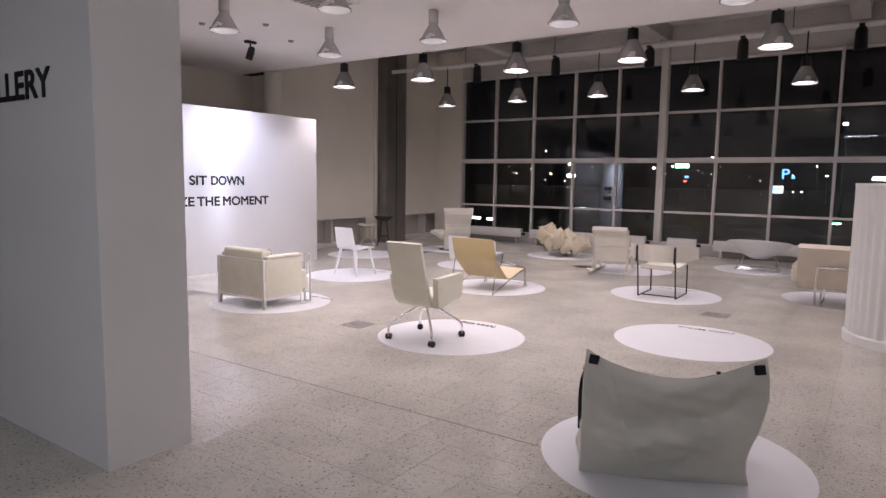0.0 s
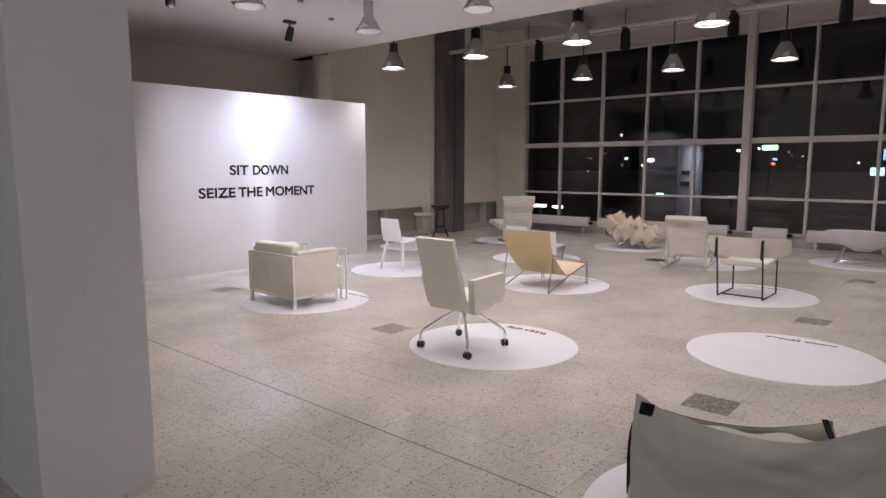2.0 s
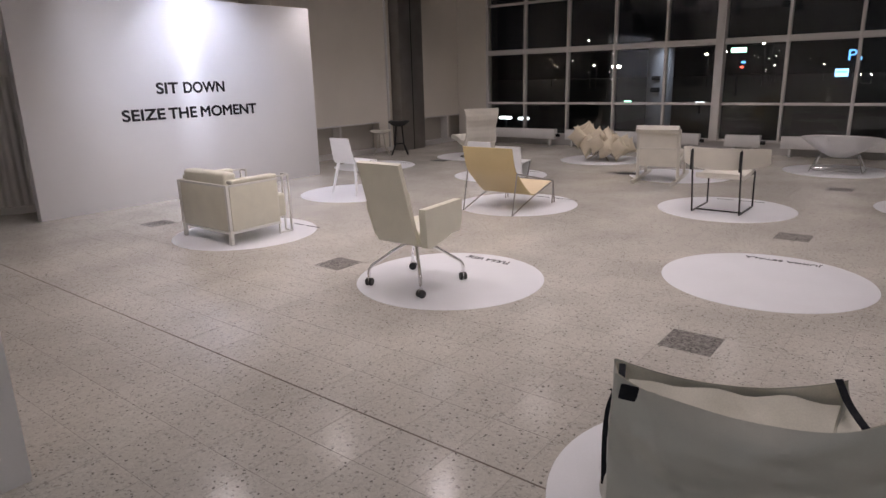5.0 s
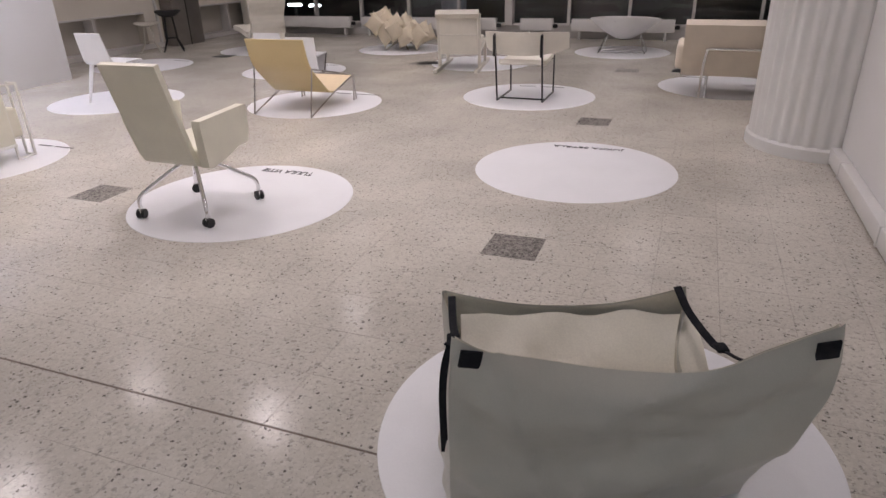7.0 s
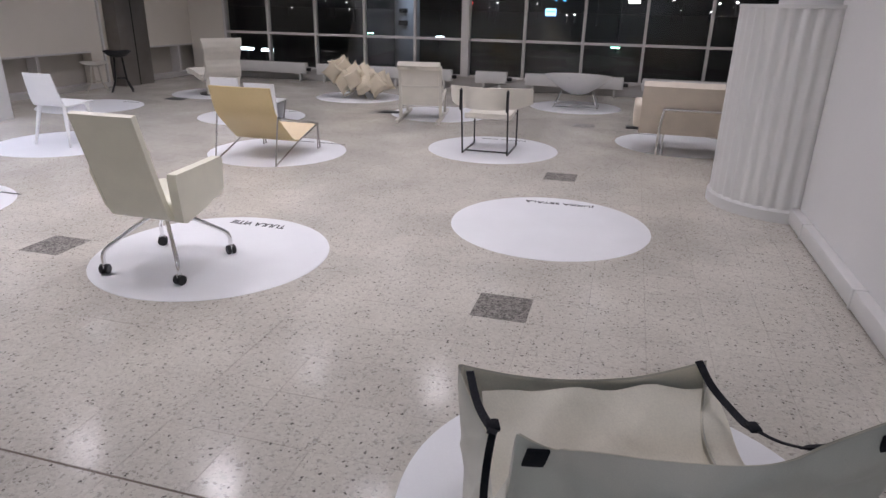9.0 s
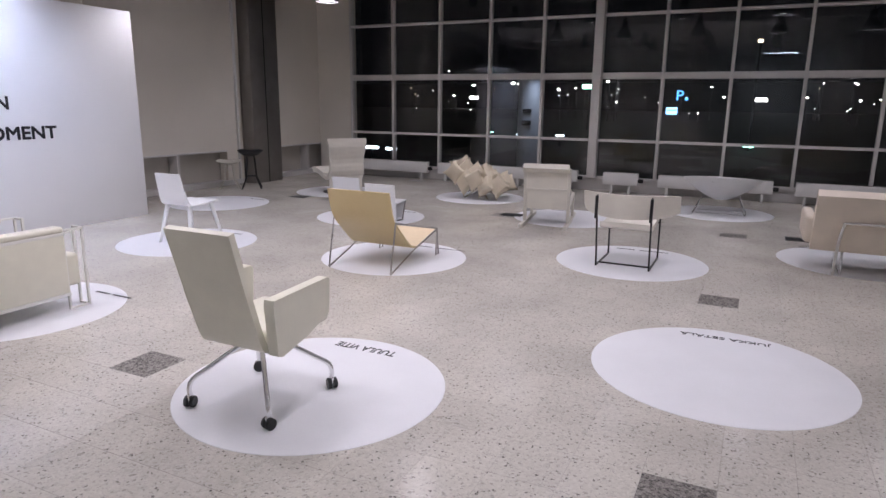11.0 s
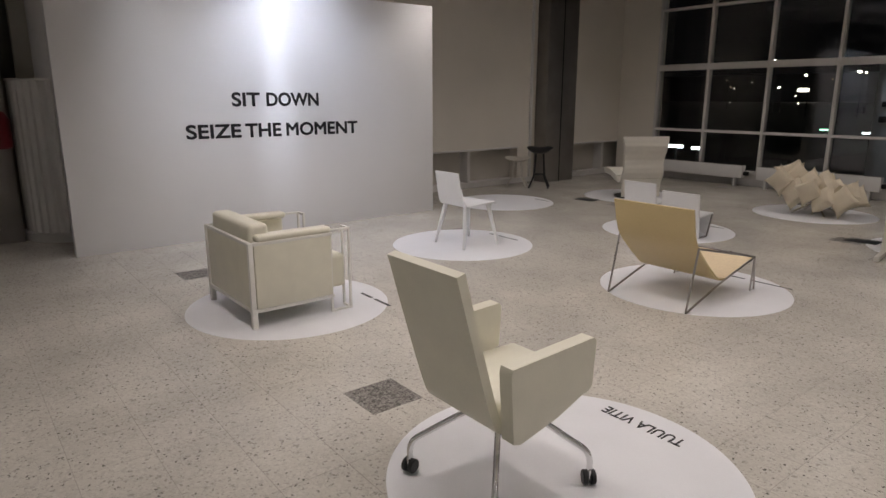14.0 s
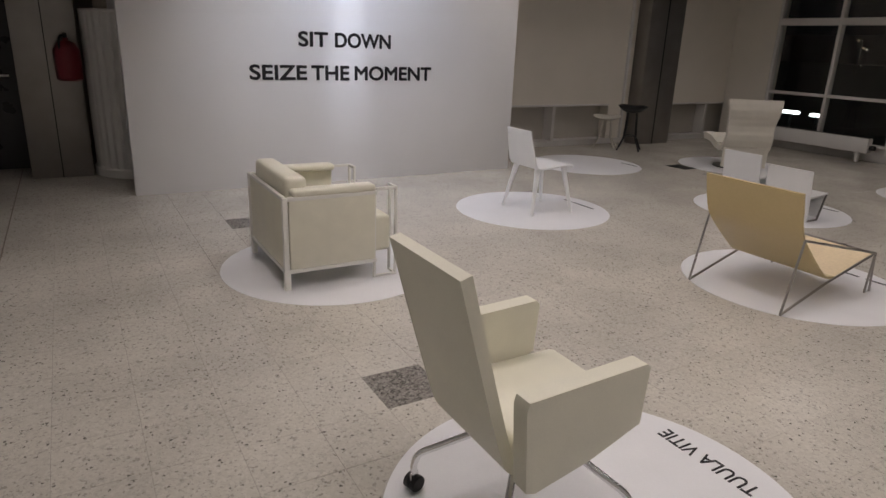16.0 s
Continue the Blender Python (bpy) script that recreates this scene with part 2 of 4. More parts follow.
FLOOR_MAT = terrazzo("polished_terrazzo", (0.535, 0.503, 0.445), (0.23, 0.21, 0.19), (0.615, 0.58, 0.525), 0.045, 90, 0.17, 0.1)
DARK_TILE = terrazzo("dark_granite", (0.23, 0.21, 0.19), (0.04, 0.036, 0.032), (0.36, 0.34, 0.31), 0.34, 85, 0.5)
GROUT = mat("dark_grout", (0.37, 0.34, 0.30), 0.8, vary=0.15, scale=12)
JOINT_FILL = mat("dark_joint_filler", (0.17, 0.135, 0.11), 0.8, vary=0.25, scale=9)
GLASS = pane_glass("window_glass")
COOL_GLOW = glow("added_light_glow", (0.78, 0.9, 1.0), 2.0)
LAMP_GLOW = glow("lamp_glow", (1.0, 0.95, 0.94), 9.0)

# ---- mesh helpers ----


def link(name, bm, material, parent=None, smooth=False):
    me = bpy.data.meshes.new(name)
    bmesh.ops.recalc_face_normals(bm, faces=bm.faces)
    bm.to_mesh(me)
    bm.free()
    if smooth:
        for p in me.polygons:
            p.use_smooth = True
        me.set_sharp_from_angle(angle=radians(38))
    me.materials.append(material)
    ob = new(name, me)
    if parent:
        ob.parent = parent
    return ob


def part(name, bm, material, parent, label="", smooth=True):
    ob = link(name, bm, material, parent, smooth)
    if label:
        tagged(ob, label)
    return ob


def thing(name, label, category, x, y, z=0.0, turn=0.0, group="", kind=""):
    ob = new(name)
    ob.matrix_world = pose(x, y, z, 0, 0, turn)
    return tagged(ob, label, category, group, kind)


def box(x0, x1, y0, y1, z0, z1, bevel=0.0, seg=2, bm=None):
    bm = bm or bmesh.new()
    m = Matrix.LocRotScale(((x0 + x1) / 2, (y0 + y1) / 2, (z0 + z1) / 2), None, (x1 - x0, y1 - y0, z1 - z0))
    made = bmesh.ops.create_cube(bm, size=1, matrix=m)["verts"]
    if bevel:
        edges = {e for v in made for e in v.link_edges}
        bmesh.ops.bevel(bm, geom=list(edges), offset=bevel, segments=seg, affect="EDGES", profile=0.5)
    return bm


def tube(points, r, sides=10, closed=False, bm=None, square=False):
    """A rod swept along points, with mitred corners."""
    bm = bm or bmesh.new()
    pts = [Vector(p) for p in points]
    n = len(pts)
    sides = 4 if square else sides
    rings, up = [], None
    for i, p in enumerate(pts):
        a = pts[i - 1] if (i > 0 or closed) else None
        b = pts[(i + 1) % n] if (i < n - 1 or closed) else None
        d0 = (p - a).normalized() if a is not None else (b - p).normalized()
        d1 = (b - p).normalized() if b is not None else d0
        d = (d0 + d1).normalized()
        if up is None:
            up = Vector((0, 0, 1)) if abs(d.z) < 0.9 else Vector((0, 1, 0))
        side = d.cross(up).normalized()
        up = side.cross(d).normalized()
        grow = min(1.0 / max(d.dot(d0), 0.4), 1.6)
        bend = d0.cross(d1)
        inner = d.cross(bend).normalized() if bend.length > 1e-4 else Vector((0, 0, 0))
        ring = []
        for k in range(sides):
            ang = 2 * math.pi * (k + (0.5 if square else 0)) / sides
            rr = r * (math.sqrt(2) if square else 1)
            o = side * (rr * math.cos(ang)) + up * (rr * math.sin(ang))
            ring.append(bm.verts.new(p + o + inner * (o.dot(inner) * (grow - 1))))
        rings.append(ring)
    for i in range(n if closed else n - 1):
        q, w = rings[i], rings[(i + 1) % n]
        for k in range(sides):
            bm.faces.new((q[k], q[(k + 1) % sides], w[(k + 1) % sides], w[k]))
    if not closed:
        bm.faces.new(rings[0][::-1])
        bm.faces.new(rings[-1])
    return bm


def smooth_path(points, steps=6):
    """Points of a Catmull-Rom curve through the given ones."""
    p = [Vector(q) for q in points]
    p = [2 * p[0] - p[1], *p, 2 * p[-1] - p[-2]]
    out = []
    for i in range(1, len(p) - 2):
        for s in range(steps):
            t = s / steps
            out.append(0.5 * (2 * p[i] + (p[i + 1] - p[i - 1]) * t + (2 * p[i - 1] - 5 * p[i] + 4 * p[i + 1] - p[i + 2]) * t * t
                              + (3 * p[i] - p[i - 1] - 3 * p[i + 1] + p[i + 2]) * t ** 3))
    out.append(p[-2])
    return out


def lathe(profile, sides=32, bm=None, at=(0, 0)):
    """Turns (radius, height) pairs round a vertical axis."""
    bm = bm or bmesh.new()
    rings = []
    for r, z in profile:
        if r < 1e-5:
            rings.append([bm.verts.new((at[0], at[1], z))])
        else:
            rings.append([bm.verts.new((at[0] + r * math.cos(2 * math.pi * k / sides), at[1] + r * math.sin(2 * math.pi * k / sides), z)) for k in range(sides)])
    for a, b in zip(rings, rings[1:]):
        for k in range(sides):
            k2 = (k + 1) % sides
            if len(a) == 1 and len(b) == 1:
                continue
            if len(a) == 1:
                bm.faces.new((a[0], b[k], b[k2]))
            elif len(b) == 1:
                bm.faces.new((a[k], a[k2], b[0]))
            else:
                bm.faces.new((a[k], a[k2], b[k2], b[k]))
    return bm


def slab(profile, x0, x1, thick, bevel=0.0, bm=None):
    """A bent board: a side profile of (y, z) points given thickness, from x0 to x1."""
    bm = bm or bmesh.new()
    pts = [Vector((0, y, z)) for y, z in profile]
    n = len(pts)
    offs = []
    for i in range(n):
        d = (pts[min(i + 1, n - 1)] - pts[max(i - 1, 0)]).normalized()
        offs.append(Vector((0, -d.z, d.y)) * (thick / 2))
    loop = [p + o for p, o in zip(pts, offs)] + [p - o for p, o in reversed(list(zip(pts, offs)))]
    left = [bm.verts.new((x0, p.y, p.z)) for p in loop]
    right = [bm.verts.new((x1, p.y, p.z)) for p in loop]
    m = len(loop)
    for i in range(m):
        j = (i + 1) % m
        bm.faces.new((left[i], left[j], right[j], right[i]))
    for i in range(n - 1):
        for side in (left, right):
            bm.faces.new((side[i], side[i + 1], side[m - 2 - i], side[m - 1 - i]))
    if bevel:
        edges = [e for e in bm.edges if len(e.link_faces) == 2 and e.calc_face_angle(0) > 0.8]
        bmesh.ops.bevel(bm, geom=edges, offset=bevel, segments=3, affect="EDGES", profile=0.5)
    return bm


def prism(outline, z0, z1, bm=None):
    """An upright prism over an (x, y) outline."""
    bm = bm or bmesh.new()
    a = [bm.verts.new((x, y, z0)) for x, y in outline]
    b = [bm.verts.new((x, y, z1)) for x, y in outline]
    for i in range(len(a)):
        j = (i + 1) % len(a)
        bm.faces.new((a[i], a[j], b[j], b[i]))
    bm.faces.new(a[::-1])
    bm.faces.new(b)
    return bm


def letters(name, body, width, height, m, material, parent=None, depth=0.003, weight=0.0, label="", kind=""):
    """Words with capitals of that height, as a mesh that starts at the pose m and runs along its x."""
    cu = bpy.data.curves.new(name, "FONT")
    cu.body, cu.extrude, cu.offset = body, depth / 2, 0.0
    tmp = bpy.data.objects.new(name, cu)
    scene.collection.objects.link(tmp)
    bpy.context.view_layer.update()
    me = bpy.data.meshes.new_from_object(tmp)
    bpy.data.objects.remove(tmp)
    co = np.zeros(len(me.vertices) * 3)
    me.vertices.foreach_get("co", co)
    co = co.reshape(-1, 3)
    lo, hi = co.min(0), co.max(0)
    co[:, 0] = (co[:, 0] - lo[0]) * width / (hi[0] - lo[0])
    co[:, 1] = (co[:, 1] - lo[1]) * height / (hi[1] - lo[1])
    co[:, 2] -= lo[2]
    me.vertices.foreach_set("co", co.ravel())
    if weight:
        # bolder strokes: the word laid round a small circle
        bm = bmesh.new()
        for k in range(9):
            first = len(bm.verts)
            bm.from_mesh(me)
            bm.verts.ensure_lookup_table()
            for v in bm.verts[first:]:
                v.co.x += weight * math.cos(k * math.pi / 4) if k < 8 else 0
                v.co.y += weight * math.sin(k * math.pi / 4) if k < 8 else 0
                v.co.z += 0.0 if v.co.z < 1e-6 else 0.0002 * k
        bm.to_mesh(me)
        bm.free()
    me.materials.clear()
    me.materials.append(material)
    ob = new(name, me)
    ob.matrix_world = m
    if parent:
        ob.parent = parent
    return tagged(ob, label, "lettering" if not parent else "", "", kind)


def wall(name, x0, x1, y0, y1, z0, z1, material, label):
    return tagged(link(name, box(x0, x1, y0, y1, z0, z1), material), label, "wall", kind="structure")


# ---- the large structure ----
wall("wall_east", RIGHT_X, RIGHT_X + 0.2, -4.0, 7.1, 0, LOW_Z, WHITE_WALL, "plain white painted gallery wall")
wall("wall_south", -12.0, RIGHT_X + 0.2, -4.2, -4.0, 0, LOW_Z, WHITE_WALL, "plain white painted wall behind the entrance")
wall("wall_west_entry", -12.2, -12.0, -4.2, 9.2, 0, LOW_Z, SHADE_GREY, "plain wall of the side passage, darkened grey for its shade")
wall("wall_gallery", -9.4, -2.93, 1.6, 2.1, 0, LOW_Z, WHITE_WALL, "thick white free-standing wall with black gallery lettering")
wall("wall_back", BACK_X - 0.2, BACK_X, 9.0, 15.0, 0.66, HIGH_Z, BEIGE_WALL, "warm grey painted wall above a low niche")
wall("wall_niche", BACK_X - 0.3, BACK_X - 0.2, 9.0, 15.0, 0, HIGH_Z, RECESS_SHADE, "recessed strip under the back wall, darkened for its shade")
wall("wall_return", -12.0, BACK_X, 8.8, 9.0, 0, LOW_Z, BEIGE_WALL, "short return of the back wall")
wall("wall_passage", -10.75, -10.6, 4.2, 8.8, 0, LOW_Z, BEIGE_WALL, "shaded grey wall behind the panel")
wall("wall_east_hall", 3.4, 3.6, 7.3, 15.0, 0, HIGH_Z, WHITE_WALL, "plain white hall wall")
wall("wall_east_return", RIGHT_X, 3.6, 7.1, 7.3, 0, HIGH_Z, WHITE_WALL, "short return of the white wall")
wall("wall_window_end", BACK_X, -9.17, WIN_Y - 0.03, WIN_Y + 0.22, 0, HIGH_Z, BEIGE_WALL, "narrow grey wall strip beside the window")
wall("wall_above_window", -9.17, 3.4, WIN_Y, WIN_Y + 0.2, 4.24, HIGH_Z, HIGH_CEIL, "dark strip of wall above the window")
wall("wall_below_window", -9.17, 3.4, WIN_Y, WIN_Y + 0.2, 0.0, 0.24, FRAME, "low sill wall below the window")
tagged(link("ceiling", box(-12.2, 0.95, -4.2, EDGE_Y, LOW_Z, LOW_Z + 0.32), CEIL), "white painted low gallery ceiling", "ceiling", kind="structure")
tagged(link("ceiling_hall", box(-12.2, 3.6, EDGE_Y - 0.6, 15.0, HIGH_Z, HIGH_Z + 0.2), HIGH_CEIL), "dark grey hall ceiling", "ceiling", kind="structure")
tagged(link("trim", box(-12.2, 3.6, EDGE_Y - 0.25, EDGE_Y - 0.05, LOW_Z + 0.32, HIGH_Z), HIGH_CEIL), "dark bulkhead above the ceiling edge", "bulkhead", kind="structure")


def low_niche():
    rail = link("trim", box(BACK_X - 0.2, BACK_X + 0.02, 9.0, 11.68, 0.63, 0.66, 0.004), FRAME)
    tagged(rail, "pale narrow ledge over the niche", "ledge", kind="structure")
    rail = link("trim", box(BACK_X - 0.2, BACK_X + 0.02, 12.92, 14.6, 0.63, 0.66, 0.004), FRAME)
    tagged(rail, "pale narrow ledge over the niche", "ledge", kind="structure")
    rail = link("baseboard", box(BACK_X - 0.2, BACK_X + 0.015, 9.0, 14.6, 0.0, 0.09, 0.004), FRAME)
    tagged(rail, "pale baseboard along the back wall", "baseboard", kind="structure")
    for y in (9.3, 10.52, 12.95, 14.12):
        tagged(link("trim", box(BACK_X - 0.2, BACK_X + 0.012, y - 0.03, y + 0.03, 0.09, 0.63, 0.004), FRAME), "pale upright post in the niche", "post", kind="structure")


low_niche()


wall("wall_pier", BACK_X - 0.19, BACK_X + 0.003, 11.68, 12.11, 0.09, 0.66, BEIGE_WALL, "warm grey wall pier beside the steel column")


def steel_column():
    c = thing("steel_column", "dark brushed steel clad column against the wall", "column", -9.86, 12.51, kind="structure")
    part("cladding", box(-0.138, 0.14, -0.39, 0.39, 0, HIGH_Z, 0.006), STEEL_DARK, c)
    part("joint", box(0.135, 0.143, -0.012, 0.012, 0, HIGH_Z), BLACK, c, "dark vertical joint")
    p = thing("cable_duct", "thin white vertical cable duct with a clip", "cable duct", -9.985, 11.98)
    part("duct", box(-0.013, 0.03, -0.02, 0.02, 0.09, 4.4, 0.004), WHITE_METAL, p)
    part("clip", box(0.03, 0.045, -0.026, 0.026, 1.55, 1.64, 0.003), WHITE_METAL, p)


steel_column()


def jacket_column(x, y, r, top, upper, high, label):
    """Round column with a ribbed white jacket round its foot."""
    c = thing("column", label, "column", x, y, kind="structure")
    bm, n = bmesh.new(), 240
    rings = []
    for z in (0.09, top):
        rings.append([bm.verts.new(((r + 0.012 * math.cos(36 * 2 * math.pi * k / n)) * math.cos(2 * math.pi * k / n),
                                    (r + 0.012 * math.cos(36 * 2 * math.pi * k / n)) * math.sin(2 * math.pi * k / n), z)) for k in range(n)])
    for k in range(n):
        bm.faces.new((rings[0][k], rings[0][(k + 1) % n], rings[1][(k + 1) % n], rings[1][k]))
    part("jacket", bm, WHITE_METAL, c, "ribbed white sheet metal jacket")
    part("plinth", lathe([(r + 0.03, 0), (r + 0.03, 0.085), (r + 0.015, 0.1), (r - 0.02, 0.1)], 64), WHITE_METAL, c, "smooth low plinth ring")
    part("cap", lathe([(upper, top - 0.02), (r - 0.015, top - 0.015), (r + 0.016, top - 0.012), (r + 0.016, top + 0.012), (upper, top + 0.014)], 64), WHITE_METAL, c)
    part("shaft", lathe([(upper, 0), (upper, high)], 48), WHITE_WALL, c)
    return c


jacket_column(0.72, 7.78, 0.565, 1.6, 0.30, HIGH_Z, "round white column with a ribbed metal jacket")
jacket_column(-9.95, 4.55, 0.52, 1.72, 0.25, LOW_Z, "round white column with a ribbed jacket in the shaded passage")
tagged(link("trim", lathe([(0.17, 2.0), (0.17, LOW_Z)], 32, at=(-9.85, 8.72)), BEIGE_WALL, None, True), "round grey pipe casing in the wall corner", "pipe casing", kind="structure")


def skirting_heater():
    h = thing("baseboard", "white boxed pipe skirting along the wall foot", "skirting", RIGHT_X, 3.0, kind="structure")
    y = -7.0
    while y < 4.2:
        part("cover", box(-0.075, 0, y, min(y + 1.19, 4.2), 0.012, 0.13, 0.012), WHITE_METAL, h)
        part("joint", box(-0.082, 0, y + 1.19 - 0.012, y + 1.19 + 0.02, 0.01, 0.137, 0.006), WHITE_METAL, h)
        y += 1.2
    return h


skirting_heater()


def text_panel():
    p = thing("text_panel", "white free-standing exhibition panel with two black text lines", "exhibition panel", -8.68, 6.495)
    part("board", box(-0.06, 0.06, -2.205, 2.205, 0.0, 2.69, 0.004), PANEL, p)
    up = Matrix(((0, 0, 1, 0.0605), (1, 0, 0, 0), (0, 1, 0, 0), (0, 0, 0, 1)))
    for word, y, z, w in (("SIT", 5.96, 1.445, 0.31), ("DOWN", 6.357, 1.445, 0.638), ("SEIZE", 5.447, 1.108, 0.585), ("THE", 6.09, 1.108, 0.415), ("MOMENT", 6.577, 1.108, 0.938)):
        letters("lettering", word, w, 0.142, up @ Matrix.Translation((y - 6.495, z, 0)), LETTER, p, weight=0.006, label="black cut vinyl word")


text_panel()
g = letters("lettering", "GALLERY", 1.02, 0.155, Matrix(((1, 0, 0, -4.385), (0, 0, -1, 1.598), (0, 1, 0, 2.01), (0, 0, 0, 1))), LETTER, weight=0.006,
            label="black vinyl word on the white gallery wall")


def passage_door():
    d = thing("door_1", "dark door opening with steel clad frame", "door", -9.9, 3.0, kind="structure")
    part("frame", box(-0.15, 0.12, 0.4, 0.98, 0, LOW_Z, 0.005), STEEL_DARK, d, "dark steel cladding")
    part("joint", box(0.12, 0.124, 0.68, 0.69, 0, LOW_Z), BLACK, d)
    part("leaf", box(-0.6, -0.55, -1.5, 0.4, 0, LOW_Z), DARK_GLASS_ROOM, d, "dark glazed leaf")
    part("push_bar", tube([(-0.5, -1.2, 1.02), (-0.5, 0.3, 1.02)], 0.018), CHROME, d, "pale horizontal push bar")
    e = thing("fire_extinguisher", "red fire extinguisher hanging on the steel cladding", "fire extinguisher", -9.68, 3.87, 1.02)
    part("cylinder", lathe([(0, 0), (0.1, 0), (0.12, 0.02), (0.122, 0.3), (0.085, 0.37), (0.022, 0.4), (0.022, 0.43), (0, 0.43)], 24), RED, e)
    part("valve", box(-0.025, 0.05, -0.02, 0.02, 0.42, 0.47, 0.006), BLACK, e)
    part("hose", tube(smooth_path([(0.04, 0, 0.45), (0.09, -0.05, 0.42), (0.085, -0.06, 0.25), (0.08, -0.03, 0.08)]), 0.01), RUBBER, e)
    part("bracket", box(-0.075, -0.06, -0.03, 0.03, 0.1, 0.42, 0.003), BLACK_STEEL, e)


passage_door()

# ---- the window wall ----
MULLIONS = [-9.12, -8.08, -6.99, -5.905, -4.83, -3.78, -2.645, -1.545, -0.45, 0.65, 1.74, 2.83, 3.37]
RAILS = [0.24, 0.93, 2.08, 3.13, 4.2]


def window_wall():
    w = thing("window_1", "tall steel-framed window wall at night", "window", 0, WIN_Y, kind="structure")
    for x in MULLIONS:
        h = 0.075 if abs(x + 3.78) < 0.01 else 0.026
        d = 0.16 if h > 0.05 else 0.06
        part("mullion", box(x - h, x + h, -d, 0.05, 0.24, 4.24 if h < 0.05 else HIGH_Z, 0.004), FRAME, w)
    for i, z in enumerate(RAILS):
        h = 0.055 if i == 2 else 0.024
        d = 0.075 if i == 2 else 0.05
        for a, b in zip(MULLIONS, MULLIONS[1:]):
            a2 = a + (0.075 if abs(a + 3.78) < 0.01 else 0.026)
            b2 = b - (0.075 if abs(b + 3.78) < 0.01 else 0.026)
            part("transom", box(a2, b2, -d, 0.045, z - h, z + h, 0.003), FRAME, w)
    for a, b in zip(MULLIONS, MULLIONS[1:]):
        for lo, hi in zip(RAILS, RAILS[1:]):
            bm = bmesh.new()
            vs = [bm.verts.new(c) for c in ((a, 0.012, lo), (b, 0.012, lo), (b, 0.012, hi), (a, 0.012, hi))]
            bm.faces.new(vs)
            p = part("pane", bm, GLASS, w, smooth=False)
            p.visible_shadow = False


window_wall()


def radiator(x0, x1, label="white low convector radiator under the window"):
    r = thing("radiator", label, "radiator", (x0 + x1) / 2, 14.42, group="radiators under the window")
    h = (x1 - x0) / 2
    part("body", box(-h, h, -0.06, 0.06, 0.15, 0.37, 0.008), WHITE_METAL, r)
    n = int(2 * h / 0.05)
    bm = bmesh.new()
    for k in range(n):
        x = -h + (k + 0.5) * 2 * h / n
        box(x - 0.014, x + 0.014, -0.045, 0.045, 0.368, 0.376, bm=bm)
    part("grille", bm, STEEL_DARK, r, "dark slotted top grille", smooth=False)
    part("valve", box(h, h + 0.09, -0.03, 0.03, 0.2, 0.27, 0.015), BLACK, r, "black thermostat valve")
    for s in (-1, 1):
        part("foot", box(s * (h - 0.15) - 0.02, s * (h - 0.15) + 0.02, -0.04, 0.04, 0, 0.15, 0.004), WHITE_METAL, r)


for a, b in ((-9.0, -7.15), (-6.9, -5.03), (-4.55, -4.0), (-3.52, -2.9), (-2.55, -0.73), (-0.4, 1.5)):
    radiator(a, b)


def pipes():
    for y, z, r in ((12.35, 4.17, 0.045), (14.2, 4.5, 0.03), (10.9, 4.55, 0.06)):
        p = thing("ceiling_pipe", "pale horizontal pipe under the hall ceiling", "pipe", -3.3, y, z, group="pipes under the hall ceiling")
        part("run", tube([(-6.65, 0, 0), (6.65, 0, 0)], r, 14), FRAME, p)
        for x in (-5.5, -3, -0.5, 2, 4.5):
            part("hanger", tube([(x, 0, r), (x, 0, HIGH_Z - z)], 0.008, 6), BLACK_STEEL, p)
    for x in (-7.5, -3.85, -0.2):
        b = link("trim", box(x - 0.15, x + 0.15, EDGE_Y, WIN_Y, HIGH_Z - 0.35, HIGH_Z), HIGH_CEIL)
        tagged(b, "dark grey concrete ceiling beam", "beam", kind="structure")
    d = thing("air_duct", "grey rectangular air duct under the hall ceiling", "duct", -3.3, 11.7, 4.55)
    part("duct", box(-6.6, 6.6, -0.25, 0.25, 0, 0.3, 0.01), STEEL_DARK, d)


pipes()

# ---- lamps ----


def pendant(x, y, big, ceiling_z):
    r = 0.2 if big else 0.165
    h = 0.27 if big else 0.22
    lamp = thing("pendant_lamp", "brushed aluminium bell pendant lamp, lit" if big else "small grey aluminium bell ceiling lamp, lit", "pendant lamp", x, y, LAMP_Z,
                 group="hall pendants" if big else "gallery ceiling lamps")
    prof = [(r, 0), (r * 0.98, h * 0.1), (r * 0.84, h * 0.36), (r * 0.62, h * 0.68), (r * 0.43, h * 0.92), (r * 0.38, h)]
    if not big:
        prof = [(r, 0), (r * 0.93, h * 0.12), (r * 0.74, h * 0.38), (r * 0.5, h * 0.68), (r * 0.32, h * 0.92), (r * 0.28, h)]
    part("shade", lathe(prof + [(q - 0.006, z) for q, z in reversed(prof)], 40), ALU, lamp)
    part("rim", lathe([(r + 0.006, -0.004), (r + 0.006, 0.014), (r - 0.004, 0.014), (r - 0.004, -0.004), (r + 0.006, -0.004)], 40), ALU, lamp)
    part("diffuser", lathe([(0, 0.03), (r * 0.6, 0.028), (r * 0.86, 0.032)] if big else [(0, 0.062), (r * 0.45, 0.06), (r * 0.58, 0.064)], 32), LAMP_GLOW, lamp, "bright white diffuser")
    part("housing", lathe([(0, h + 0.16), (r * 0.36, h + 0.155), (r * 0.38, h + 0.02), (r * 0.37, h - 0.005), (0, h - 0.005)], 24), BLACK if big else ALU, lamp, "dark cylindrical gear housing" if big else "")
